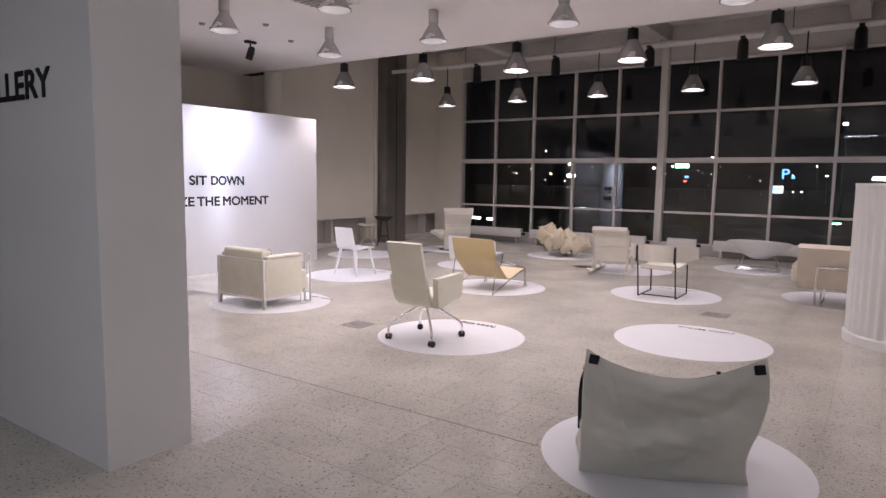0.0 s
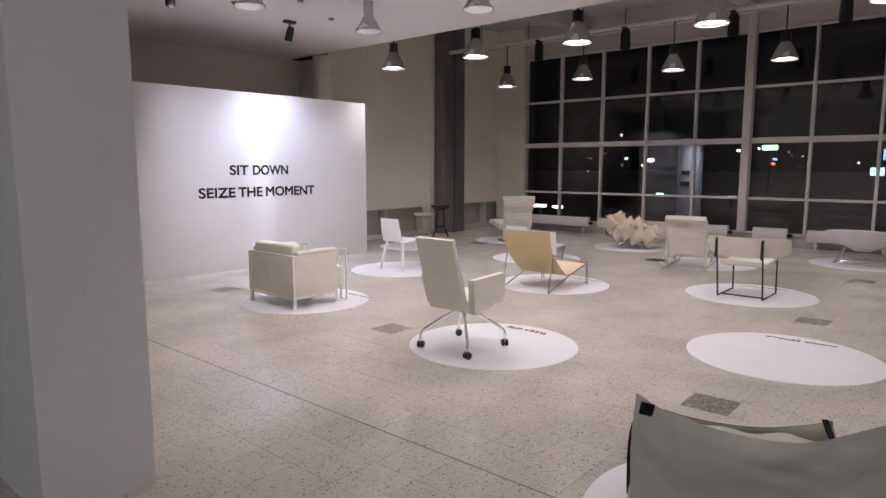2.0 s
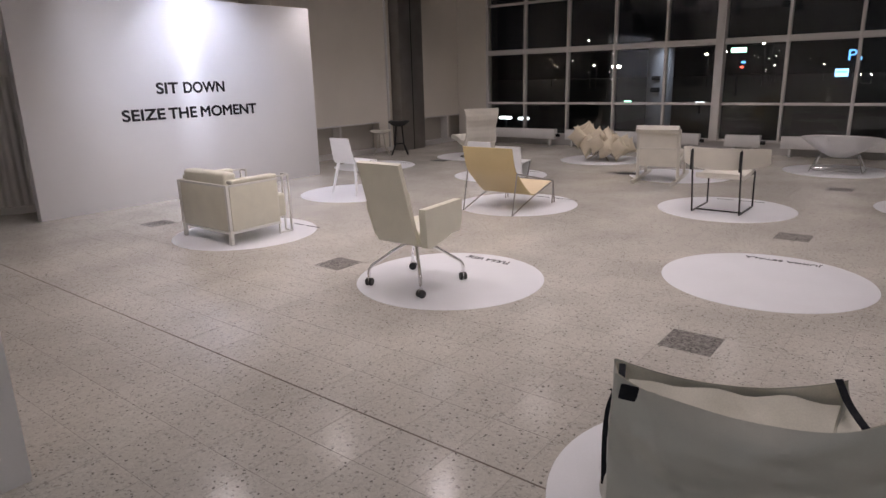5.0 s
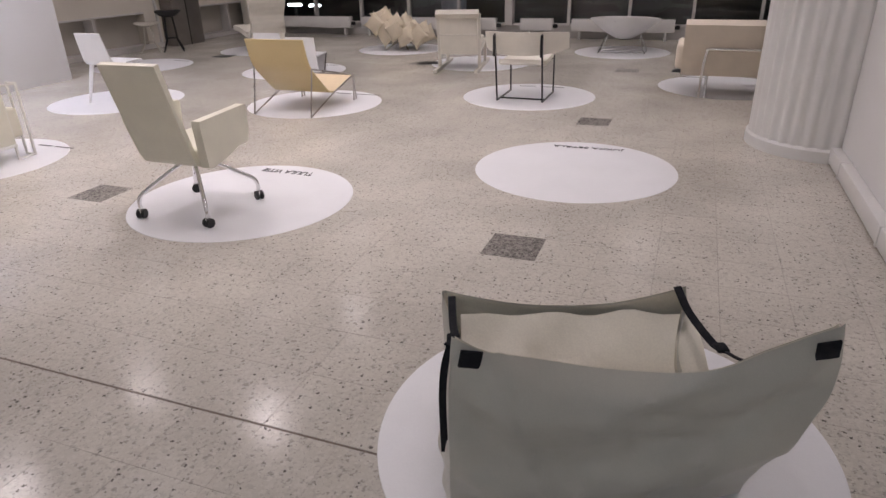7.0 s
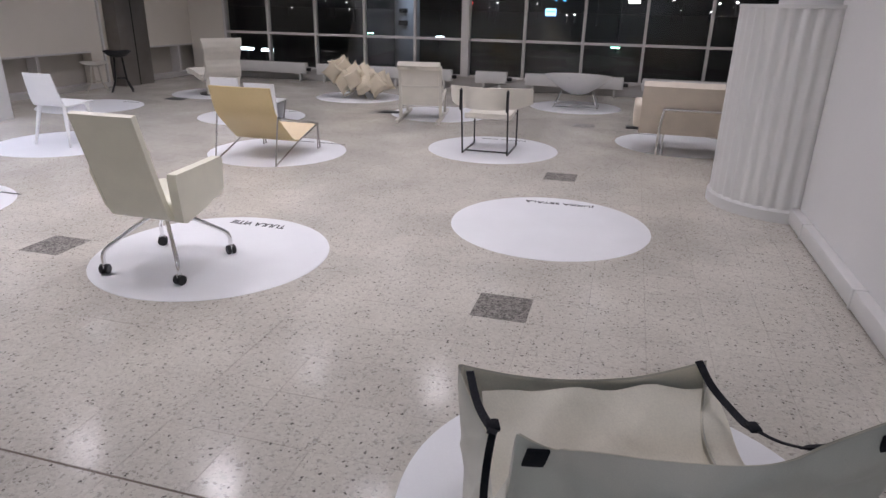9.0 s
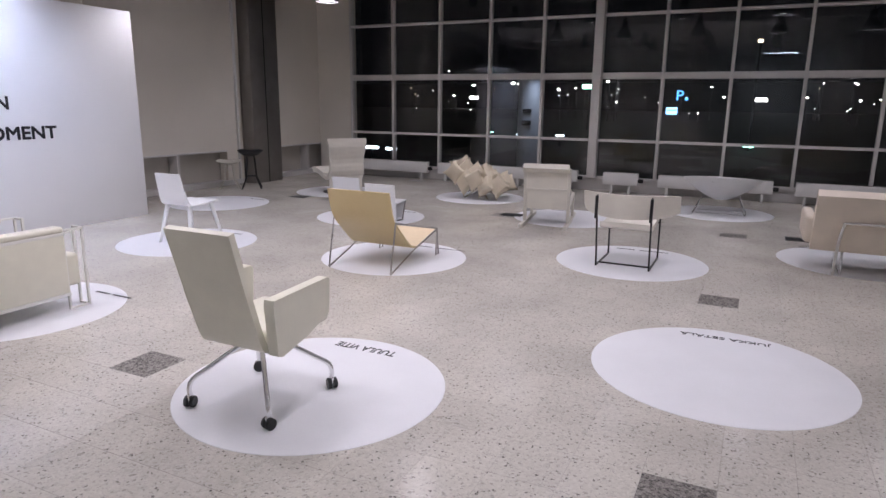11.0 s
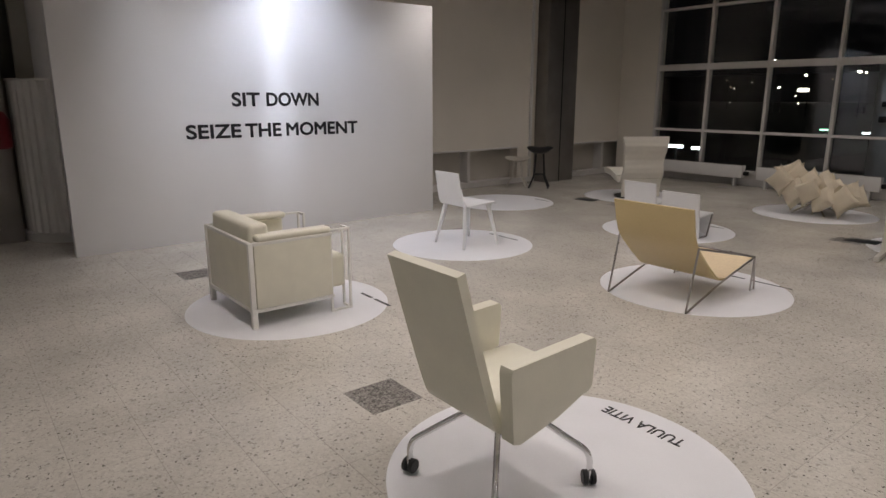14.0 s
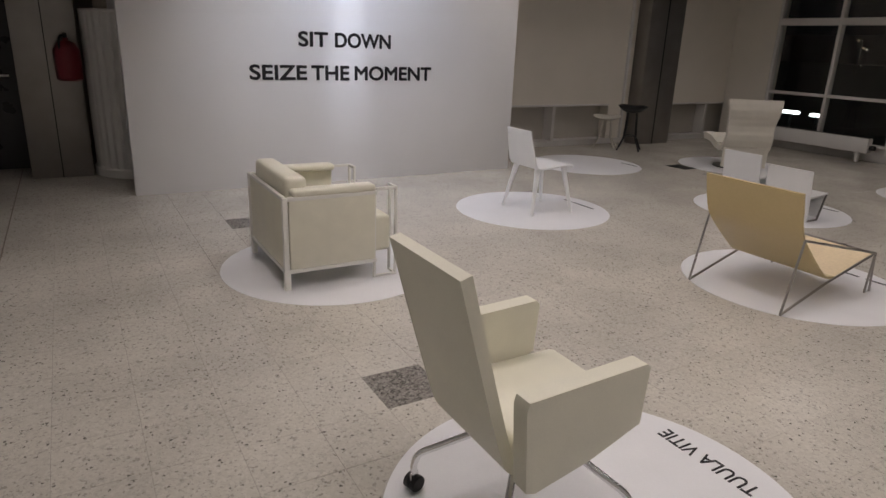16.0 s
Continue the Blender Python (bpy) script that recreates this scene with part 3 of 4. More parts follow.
    if ceiling_z - LAMP_Z - h - 0.16 > 0.01:
        part("stem", tube([(0, 0, h + 0.15), (0, 0, ceiling_z - LAMP_Z)], 0.012, 8), BLACK, lamp)
    else:
        part("stem", tube([(0, 0, h + 0.1), (0, 0, ceiling_z - LAMP_Z)], r * 0.2, 12), ALU, lamp)


for lx, ly in LOW_LAMPS:
    pendant(lx, ly, False, LOW_Z)
for lx, ly in HIGH_LAMPS:
    pendant(lx, ly, True, HIGH_Z if ly < 10 else 4.15)


def spotlight(x, y, z, target, top, label, size=1.0):
    s = thing("spotlight", label, "spotlight", x, y, z)
    d = (Vector(target) - Vector((x, y, z))).normalized()
    rot = d.to_track_quat("-Z", "Y").to_matrix().to_4x4()
    bm = lathe([(0, 0.1), (0.035, 0.1), (0.05, 0.07), (0.055, -0.1), (0.047, -0.1), (0.04, -0.02), (0, -0.02)], 20)
    bmesh.ops.transform(bm, matrix=rot @ Matrix.Scale(size, 4), verts=bm.verts)
    part("head", bm, BLACK, s)
    part("yoke", box(-0.012, 0.012, -0.065, 0.065, -0.01, 0.012, 0.003), BLACK_STEEL, s)
    part("stem", tube([(0, 0, 0.0), (0, 0, top - z)], 0.014, 8), BLACK_STEEL, s)
    part("canopy", box(-0.04, 0.04, -0.09, 0.09, top - z - 0.04, top - z, 0.005), BLACK_STEEL, s)


for sx, sy, tx, ty in ((-7.77, 6.5, -8.62, 6.5), (-7.1, 4.4, -8.62, 5.2)):
    spotlight(sx, sy, 3.47, (tx, ty, 1.7), LOW_Z, "small dark adjustable spotlight on the ceiling")
for sx in (-7.3, -5.4, -3.47, -1.84, -0.1):
    spotlight(sx, 12.35, 3.93, (sx, 12.35, 0), 4.15, "black cylindrical spotlight under the pipe", 1.75)

# Housings for the added lights, never in view.
for lx, ly in ADDED_LIGHTS:
    fix = thing("added_ceiling_light", "white rectangular ceiling light added out of view, lit", "ceiling light", lx, ly, LOW_Z, group="lobby ceiling lights")
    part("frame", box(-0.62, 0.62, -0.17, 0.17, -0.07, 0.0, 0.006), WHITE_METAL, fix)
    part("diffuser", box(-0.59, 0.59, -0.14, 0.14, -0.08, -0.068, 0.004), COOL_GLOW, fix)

vent = thing("ceiling_vent", "square grey ceiling air vent", "vent", -5.2, 5.5, LOW_Z - 0.012)
part("frame", box(-0.3, 0.3, -0.3, 0.3, 0, 0.012, 0.003), FRAME, vent)
for k in range(6):
    part("slat", box(-0.25, 0.25, -0.24 + k * 0.085, -0.2 + k * 0.085, -0.008, 0.0), STEEL_DARK, vent, smooth=False)
for dx, dy in ((-6.7, 5.9), (-7.4, 5.4), (-4.9, 7.3), (-7.2, 6.8)):
    det = thing("smoke_detector", "small round detector on the ceiling", "detector", dx, dy, LOW_Z - 0.03)
    part("body", lathe([(0, 0), (0.03, 0.002), (0.04, 0.012), (0.045, 0.03), (0, 0.03)], 20), STEEL_DARK, det)

# ---- floor stickers ----
RADIUS = 0.75


def floor_disc(x, y, label, words=None, at=(0, 0), width=0.45, bars=None):
    d = thing("floor_sticker", label, "floor sticker", x, y, 0.0, group="white discs under the exhibits")
    part("disc", lathe([(0, 0.0025), (RADIUS - 0.002, 0.0025), (RADIUS, 0.0)], 96), VINYL, d)
    flip = Matrix(((-1, 0, 0, at[0] - x), (0, -1, 0, at[1] - y), (0, 0, 1, 0.0026), (0, 0, 0, 1)))
    if words:
        letters("lettering", words, width, 0.07, flip, LETTER, d, depth=0.001, weight=0.0005, label="black vinyl name")
    for bx, w in bars or ():
        part("writing", box(bx, bx + w, 0.565, 0.59, 0.0026, 0.0032), LETTER, d, "unreadable black writing", smooth=False)


floor_disc(-3.16, 5.245, "white disc sticker with a black name under the office chair", "TUULA VITIE", (-2.97, 5.875), 0.44)
floor_disc(-1.115, 6.55, "empty white disc sticker with a black name", "JUKKA SETÄLÄ", (-0.81, 7.17), 0.58)
for cx, cy, what, bars in ((-4.32, 8.15, "plywood lounge chair", ((-0.05, 0.2), (0.2, 0.35))), (-2.085, 9.12, "black-framed chair", ((-0.25, 0.2), (0.0, 0.3))),
                           (-6.75, 7.68, "white plastic chair", ((-0.2, 0.12), (-0.05, 0.3))), (-5.825, 10.09, "small white chairs", ((0.1, 0.3),)),
                           (-5.205, 12.58, "cushion chair", ()), (-1.455, 12.9, "dish chair", ()), (-5.975, 5.31, "leather armchair", ((0.1, 0.16), (0.3, 0.22))),
                           (-8.53, 9.96, "stools", ((0.1, 0.3),)), (-0.52, 3.613, "tarpaulin bag chair", ()), (0.02, 10.19, "beige sofa", ((-0.5, 0.3),)),
                           (-7.7, 12.0, "high felt chair", ()), (-3.35, 11.35, "runner chair", ((-0.4, 0.3),))):
    floor_disc(cx, cy, "white round floor sticker under the " + what, bars=bars)


def floor_box(x, y):
    b = thing("floor_outlet", "black rectangular floor outlet plate", "floor outlet", x, y)
    part("frame", box(-0.16, 0.16, -0.12, 0.12, 0.0, 0.004, 0.0015), BLACK_STEEL, b)
    part("lid", box(-0.14, 0.14, -0.1, 0.1, 0.003, 0.006, 0.0015), BLACK, b)


for fx, fy in ((-7.9, 11.15), (-4.12, 11.22), (-0.45, 11.25)):
    floor_box(fx, fy)

# ---- furniture ----


def office_chair(x, y):
    c = thing("office_chair", "ivory leather swivel armchair on chrome castor base", "office chair", x, y)
    back = smooth_path([(0, -0.392, 0.993), (0, -0.332, 0.78), (0, -0.268, 0.56), (0, -0.218, 0.41), (0, -0.185, 0.382), (0, -0.14, 0.378), (0, 0.06, 0.392)], 4)
    part("backrest", slab([(p.y, p.z) for p in back], -0.18, 0.222, 0.036, 0.014), LEATHER, c)
    part("seat", box(-0.215, 0.245, -0.19, 0.28, 0.395, 0.475, 0.026, 3), LEATHER, c)
    part("seam", slab([(p.y - 0.0195, p.z + 0.006) for p in back[1:12]], -0.176, -0.172, 0.003), LEATHER_SIDE, c)
    for s in (-1, 1):
        x0, x1 = (0.25, 0.31) if s > 0 else (-0.27, -0.21)
        bm = bmesh.new()
        prof = [(-0.235, 0.655), (0.185, 0.672), (0.2, 0.655), (0.188, 0.475), (0.0, 0.405), (-0.19, 0.362), (-0.222, 0.372), (-0.242, 0.63)]
        if s < 0:
            prof[-3:] = [(-0.13, 0.38), (-0.165, 0.395), (-0.242, 0.63)]
        a = [bm.verts.new((x0, py, pz)) for py, pz in prof]
        b = [bm.verts.new((x1, py, pz)) for py, pz in prof]
        for i in range(len(a)):
            j = (i + 1) % len(a)
            bm.faces.new((a[i], a[j], b[j], b[i]))
        bm.faces.new(a[::-1])
        bm.faces.new(b)
        bmesh.ops.bevel(bm, geom=[e for e in bm.edges if e.calc_face_angle(0) > 0.5], offset=0.012, segments=3, affect="EDGES", profile=0.5)
        part("armrest", bm, LEATHER, c)
        part("bracket", box(min(x0, 0.2 * s) if s > 0 else x1 - 0.01, max(x0 + 0.01, 0.2) if s > 0 else -0.19, -0.1, 0.12, 0.405, 0.435, 0.004), BLACK_STEEL, c)
    part("hub", lathe([(0, 0.39), (0.1, 0.39), (0.1, 0.375), (0.036, 0.37), (0.036, 0.31), (0.02, 0.29), (0, 0.29)], 28), CHROME, c)
    for sx in (-1, 1):
        for sy in (-1, 1):
            k = 0.262
            part("leg", tube(smooth_path([(sx * 0.02, sy * 0.02, 0.345), (sx * 0.1, sy * 0.1, 0.29), (sx * 0.2, sy * 0.2, 0.2), (sx * 0.247, sy * 0.247, 0.155), (sx * k, sy * k, 0.11), (sx * k, sy * k, 0.065)], 5), 0.0125, 12), CHROME, c)
            castor = new("castor")
            castor.parent = c
            castor.matrix_basis = pose(sx * k, sy * k, 0, 0, 0, 35 * sx * sy + 20 * sx)
            for o in (-0.016, 0.016):
                bm = lathe([(0, -0.011), (0.026, -0.011), (0.031, -0.007), (0.031, 0.007), (0.026, 0.011), (0, 0.011)], 20)
                bmesh.ops.transform(bm, matrix=pose(o, 0, 0.032, 0, 90, 0), verts=bm.verts)
                part("wheel", bm, BLACK, castor)
            part("fork", box(-0.006, 0.006, -0.018, 0.018, 0.03, 0.072, 0.004), CHROME, castor)
    return c


office_chair(-3.305, 5.0)


def armchair(x, y):
    c = thing("armchair", "ivory leather club armchair in white steel frame", "armchair", x, y)
    w, d0, d1, f = 0.415, -0.365, 0.23, 0.385
    for s in (-1, 1):
        part("side_panel", box(s * w - 0.02, s * w + 0.02, d0 + 0.02, d1, 0.138, 0.583, 0.008), LEATHER, c)
        inner, outer = sorted((s * (w - 0.095), s * (w + 0.022)))
        part("arm_cushion", box(inner, outer, d0 + 0.045, d1 + 0.005, 0.598, 0.645, 0.02, 4), LEATHER, c)
        part("leg", box(s * w - 0.019, s * w + 0.023, d0 - 0.019, d0 + 0.019, 0, 0.14, 0.003), ARM_FRAME, c)
        part("post", box(s * (w + 0.006) - 0.016, s * (w + 0.006) + 0.016, d0 - 0.018, d0 + 0.014, 0.14, 0.6, 0.003), ARM_FRAME, c)
        for z in (0.125, 0.59):
            part("rail", box(s * (w + 0.006) - 0.013, s * (w + 0.006) + 0.013, d0 + 0.014, d1 + 0.012, z - 0.012, z + 0.012, 0.003), ARM_FRAME, c)
        # open cage of square bars before each arm
        for px, py in ((w, d1), (w, f), (w - 0.1, f)):
            part("front_bar", box(s * px - 0.009, s * px + 0.009, py - 0.009, py + 0.009, 0.018, 0.602, 0.002), ARM_FRAME, c)
        for z in (0.009, 0.611):
            part("front_bar", box(s * w - 0.009, s * w + 0.009, d1 - 0.009, f + 0.009, z - 0.009, z + 0.009, 0.002), ARM_FRAME, c)
            k0, k1 = sorted((s * (w - 0.109), s * (w - 0.009)))
            part("front_bar", box(k0, k1, f - 0.009, f + 0.009, z - 0.009, z + 0.009, 0.002), ARM_FRAME, c)
    part("back_panel", box(-w + 0.02, w - 0.02, d0 - 0.012, d0 + 0.025, 0.138, 0.583, 0.008), LEATHER, c)
    for z in (0.125, 0.59):
        part("rail", box(-w + 0.01, w - 0.01, d0 - 0.014, d0 + 0.012, z - 0.012, z + 0.012, 0.003), ARM_FRAME, c)
    part("back_cushion", box(-w + 0.05, w - 0.05, d0 + 0.02, d0 + 0.165, 0.4, 0.712, 0.035, 4), LEATHER, c)
    part("seat_cushion", box(-w + 0.03, w - 0.03, d0 + 0.14, f - 0.02, 0.17, 0.42, 0.03, 4), LEATHER, c)
    part("seat_cushion", box(-w + 0.1, w - 0.1, d0 + 0.05, d0 + 0.16, 0.19, 0.41, 0.02, 3), LEATHER, c)


armchair(-6.03, 5.255)


def plastic_chair(x, y):
    c = thing("dining_chair", "white moulded plastic chair with splayed legs", "chair", x, y)
    shell = smooth_path([(0, -0.275, 0.79), (0, -0.24, 0.62), (0, -0.2, 0.47), (0, -0.14, 0.435), (0, 0.05, 0.445), (0, 0.2, 0.455), (0, 0.235, 0.44)], 5)
    bm = slab([(p.y, p.z) for p in shell], -0.21, 0.21, 0.014)
    for v in bm.verts:
        if v.co.z > 0.47:
            v.co.x *= 1 - 0.12 * (v.co.z - 0.47) / 0.32
            v.co.y += 0.0
    part("shell", bm, WHITE_PLASTIC, c)
    for sx in (-1, 1):
        for sy, top in ((-1, -0.17), (1, 0.17)):
            bm = lathe([(0, 0), (0.013, 0), (0.015, 0.01), (0.027, 0.44), (0, 0.44)], 12)
            for v in bm.verts:
                k = 1 - v.co.z / 0.44
                v.co.x += sx * (0.165 + 0.075 * k)
                v.co.y += top * (0.9 + 0.5 * k)
            part("leg", bm, WHITE_PLASTIC, c)
    part("side_rail", tube([(-0.2, 0.17, 0.43), (0.2, 0.17, 0.43)], 0.012), WHITE_PLASTIC, c)


plastic_chair(-6.745, 7.73)


def ply_lounge(x, y):
    c = thing("lounge_chair", "bent birch plywood lounge chair on thin steel rods", "lounge chair", x, y)
    prof = [(-0.47, 0.77), (-0.395, 0.52), (-0.25, 0.36), (-0.09, 0.22), (-0.03, 0.185), (0.05, 0.175)]
    prof = [(p.y, p.z) for p in smooth_path([(0, *q) for q in prof], 5)]
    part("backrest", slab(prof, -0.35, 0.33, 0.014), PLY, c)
    seat = [(0.05, 0.175), (0.1, 0.18), (0.28, 0.225), (0.47, 0.275)]
    part("seat", slab([(p.y, p.z) for p in smooth_path([(0, *q) for q in seat], 5)], -0.35, 0.33, 0.014), PLY_SEAT, c)
    for s in (-0.355, 0.335):
        a, f = (s, -0.37, 0.475), (s, 0.49, 0.285)
        part("rod", tube([a, (s, -0.47, 0.008)], 0.008, 8), THIN_STEEL, c)
        part("rod", tube([(s, -0.47, 0.008), (s, 0.0, 0.16), f], 0.008, 8), THIN_STEEL, c)
        part("rod", tube([a, f], 0.008, 8), THIN_STEEL, c)
        part("front_leg", tube([f, (s, 0.47, 0.008), (s, 0.53, 0.008), f], 0.008, 8), THIN_STEEL, c)
    part("cross_rod", tube([(-0.355, 0.49, 0.285), (0.335, 0.49, 0.285)], 0.008, 8), THIN_STEEL, c)


ply_lounge(-4.305, 7.95)


def wrap_chair(x, y):
    c = thing("side_chair", "cream wrap-back chair on thin black steel frame", "chair", x, y)
    bm, n = bmesh.new(), 28
    grid = []
    for i in range(n + 1):
        u = i / n * 2 - 1
        px = 0.47 * math.sin(u * 1.25) / math.sin(1.25)
        py = -0.44 + 0.42 * (1 - math.cos(u * 1.25)) / (1 - math.cos(1.25)) * 0.9
        col = []
        for z, o in ((0.5, 0.05), (0.58, 0.025), (0.68, 0.0), (0.745, -0.015)):
            low = z + (0.05 * u * u if z < 0.55 else 0) - (0.03 * abs(u) ** 3 if z > 0.7 else 0)
            col.append((px, py + o, low))
        grid.append(col)
    t = 0.022
    outer = [[bm.verts.new(p) for p in col] for col in grid]
    inner = [[bm.verts.new((p[0] * 0.96, p[1] + t, p[2])) for p in col] for col in grid]
    for i in range(n):
        for j in range(3):
            bm.faces.new((outer[i][j], outer[i + 1][j], outer[i + 1][j + 1], outer[i][j + 1]))
            bm.faces.new((inner[i][j], inner[i][j + 1], inner[i + 1][j + 1], inner[i + 1][j]))
        for j in (0, 3):
            bm.faces.new((outer[i][j], outer[i + 1][j], inner[i + 1][j], inner[i][j]))
    for i in (0, n):
        for j in range(3):
            bm.faces.new((outer[i][j], outer[i][j + 1], inner[i][j + 1], inner[i][j]))
    part("backrest", bm, FELT, c)
    seat = [(-0.3, 0.43), (-0.2, 0.4), (0.0, 0.41), (0.2, 0.425), (0.26, 0.41)]
    part("seat", slab([(p.y, p.z) for p in smooth_path([(0, *q) for q in seat], 4)], -0.245, 0.245, 0.045, 0.012), FELT, c)
    for s in (-1, 1):
        k = s * 0.255
        part("side_frame", tube([(k, -0.435, 0.73), (k, -0.31, 0.008), (k, 0.28, 0.008), (k, 0.26, 0.43)], 0.008, square=True), BLACK_STEEL, c)
        part("back_pad", box(k - 0.014, k + 0.014, -0.46, -0.43, 0.5, 0.72, 0.004), BLACK, c)
    part("stretcher", tube([(-0.255, -0.18, 0.01), (0.255, -0.18, 0.01)], 0.008, square=True), BLACK_STEEL, c)
    part("stretcher", tube([(-0.255, 0.2, 0.4), (0.255, 0.2, 0.4)], 0.008, square=True), BLACK_STEEL, c)


wrap_chair(-2.11, 9.1)


def runner_chair(x, y, turn):
    c = thing("easy_chair", "pale high-backed easy chair on long wooden runners", "easy chair", x, y, 0, turn)
    for s in (-1, 1):
        k = s * 0.285
        part("runner", slab([(-0.55, 0.03), (-0.1, 0.025), (0.55, 0.025)], k - 0.022, k + 0.022, 0.045, 0.006), PALE_WOOD, c)
        part("upright", slab([(-0.2, 0.05), (-0.22, 0.3), (-0.26, 0.76)], k - 0.02, k + 0.02, 0.045, 0.006), PALE_WOOD, c)
        part("seat_rail", slab([(-0.2, 0.26), (0.4, 0.36)], k - 0.018, k + 0.018, 0.04, 0.005), PALE_WOOD, c)
        part("front_leg", slab([(0.36, 0.03), (0.38, 0.34)], k - 0.018, k + 0.018, 0.035, 0.005), PALE_WOOD, c)
        part("runner_end", slab([(0.55, 0.025), (0.7, 0.03)], k - 0.022, k + 0.022, 0.044, 0.004), PALE_WOOD, c)
    part("backrest", slab([(-0.2, 0.22), (-0.225, 0.45), (-0.27, 0.76)], -0.262, 0.262, 0.05, 0.018), FELT, c)
    part("headrest", slab([(-0.34, 0.735), (-0.27, 0.79)], -0.31, 0.285, 0.07, 0.025), FELT, c)
    part("seat", slab([(-0.2, 0.29), (0.4, 0.39)], -0.26, 0.26, 0.06, 0.02), FELT, c)
    part("stretcher", box(-0.27, 0.27, -0.26, -0.238, 0.47, 0.495, 0.004), PALE_WOOD, c)


runner_chair(-3.49, 10.87, 9)


def high_chair(x, y, turn):
    c = thing("reading_chair", "tall cream felt chair with a rippled back on a dark base", "easy chair", x, y, 0, turn)
    back = smooth_path([(0, -0.27, 0.95), (0, -0.3, 0.8), (0, -0.25, 0.6), (0, -0.25, 0.42), (0, -0.16, 0.28), (0, 0.0, 0.3)], 5)
    bm = slab([(p.y, p.z) for p in smooth_path([(0, p.y, p.z) for p in back], 2)], -0.36, 0.36, 0.06, 0.016)
    for v in bm.verts:
        v.co.x *= 0.86 + 0.14 * min(1.0, abs(v.co.z - 0.52) / 0.4) ** 1.5
        v.co.y += 0.0025 * math.sin(v.co.z * 75)
    part("backrest", bm, FELT, c)
    part("seat", slab([(-0.02, 0.30), (0.2, 0.36), (0.45, 0.38), (0.5, 0.36)], -0.34, 0.34, 0.09, 0.03), FELT, c)
    part("skirt", slab([(-0.2, 0.03), (-0.22, 0.3)], -0.3, 0.3, 0.05, 0.01), FELT, c)
    part("base", lathe([(0, 0), (0.32, 0), (0.32, 0.015), (0.05, 0.03), (0.04, 0.27), (0, 0.27)], 40), BLACK_STEEL, c, "dark round base plate")


high_chair(-7.65, 12.0, 58)


def fold_chair(x, y, s):
    c = thing("child_chair", "small white folded sheet chair with open sides", "chair", x, y, group="pair of small white chairs")
    w = 0.22 * s
    part("backrest", slab([(-0.16, 0.5), (-0.13, 0.26), (-0.1, 0.012)], -w, w, 0.016), WHITE_PLASTIC, c)
    part("seat", slab([(-0.125, 0.24), (0.16, 0.265)], -w, w, 0.014), WHITE_PLASTIC, c)
    for k in (-w + 0.008, w - 0.008):
        part("side_rod", tube([(k, 0.155, 0.255), (k, 0.07, 0.01), (k, -0.09, 0.01)], 0.007, square=True), STEEL_DARK, c)
    part("front_panel", slab([(0.155, 0.255), (0.08, 0.03)], -w + 0.02, w - 0.02, 0.01), WHITE_PLASTIC, c)


fold_chair(-6.36, 10.42, 1.05)
fold_chair(-5.53, 10.0, 1.05)


def pillow(bm, m, size, thick):
    """A square cushion with drawn-out corners."""
    n = 8
    for side in (-1, 1):
        g = []
        for i in range(n + 1):
            row = []
            for j in range(n + 1):
                u, v = i / n * 2 - 1, j / n * 2 - 1
                pull = 1 - 0.2 * (1 - u * u) * abs(v) ** 3
                pull2 = 1 - 0.2 * (1 - v * v) * abs(u) ** 3
                row.append(bm.verts.new(m @ Vector((u * size * pull2, v * size * pull, side * thick * ((1 - u ** 4) * (1 - v ** 4)) ** 0.7 + 0.004 * side))))
            g.append(row)
        for i in range(n):
            for j in range(n):
                bm.faces.new((g[i][j], g[i + 1][j], g[i + 1][j + 1], g[i][j + 1]))
    bmesh.ops.remove_doubles(bm, verts=bm.verts, dist=0.009)
    return bm


def cushion_chair(x, y):
    c = thing("cushion_chair", "cream chair made of many pointed cushions", "chair", x, y)
    rnd = random.Random(11)
    for row, (y0, lift, count) in enumerate(((-0.24, 0.0, 5), (-0.02, 0.07, 6), (0.2, 0.02, 5))):
        for i in range(count):
            u = -0.39 + 0.78 * (i + rnd.uniform(-0.1, 0.1)) / (count - 1)
            z = 0.43 - 0.2 * (u + 0.39) / 0.78 + lift - (0.1 if i % 2 else 0.0) * (row != 1)
            m = pose(u, y0 + rnd.uniform(-0.05, 0.05), max(z, 0.24), 72 + rnd.uniform(-16, 16), rnd.uniform(-22, 22), rnd.uniform(-45, 45)) @ pose(0, 0, 0, 0, 0, 45 + rnd.uniform(-22, 22))
            part("cushion", pillow(bmesh.new(), m, 0.155 + rnd.uniform(0, 0.03), 0.08), CREAM, c)
    for i in range(4):
        a = math.pi / 4 + i * math.pi / 2
        part("leg", tube([(0.05 * math.cos(a), 0.05 * math.sin(a), 0.14), (0.3 * math.cos(a), 0.3 * math.sin(a), 0.012)], 0.012, 8), CHROME, c)
    part("hub", lathe([(0, 0.22), (0.05, 0.22), (0.05, 0.1), (0, 0.1)], 16), CHROME, c)


cushion_chair(-5.2, 12.6)


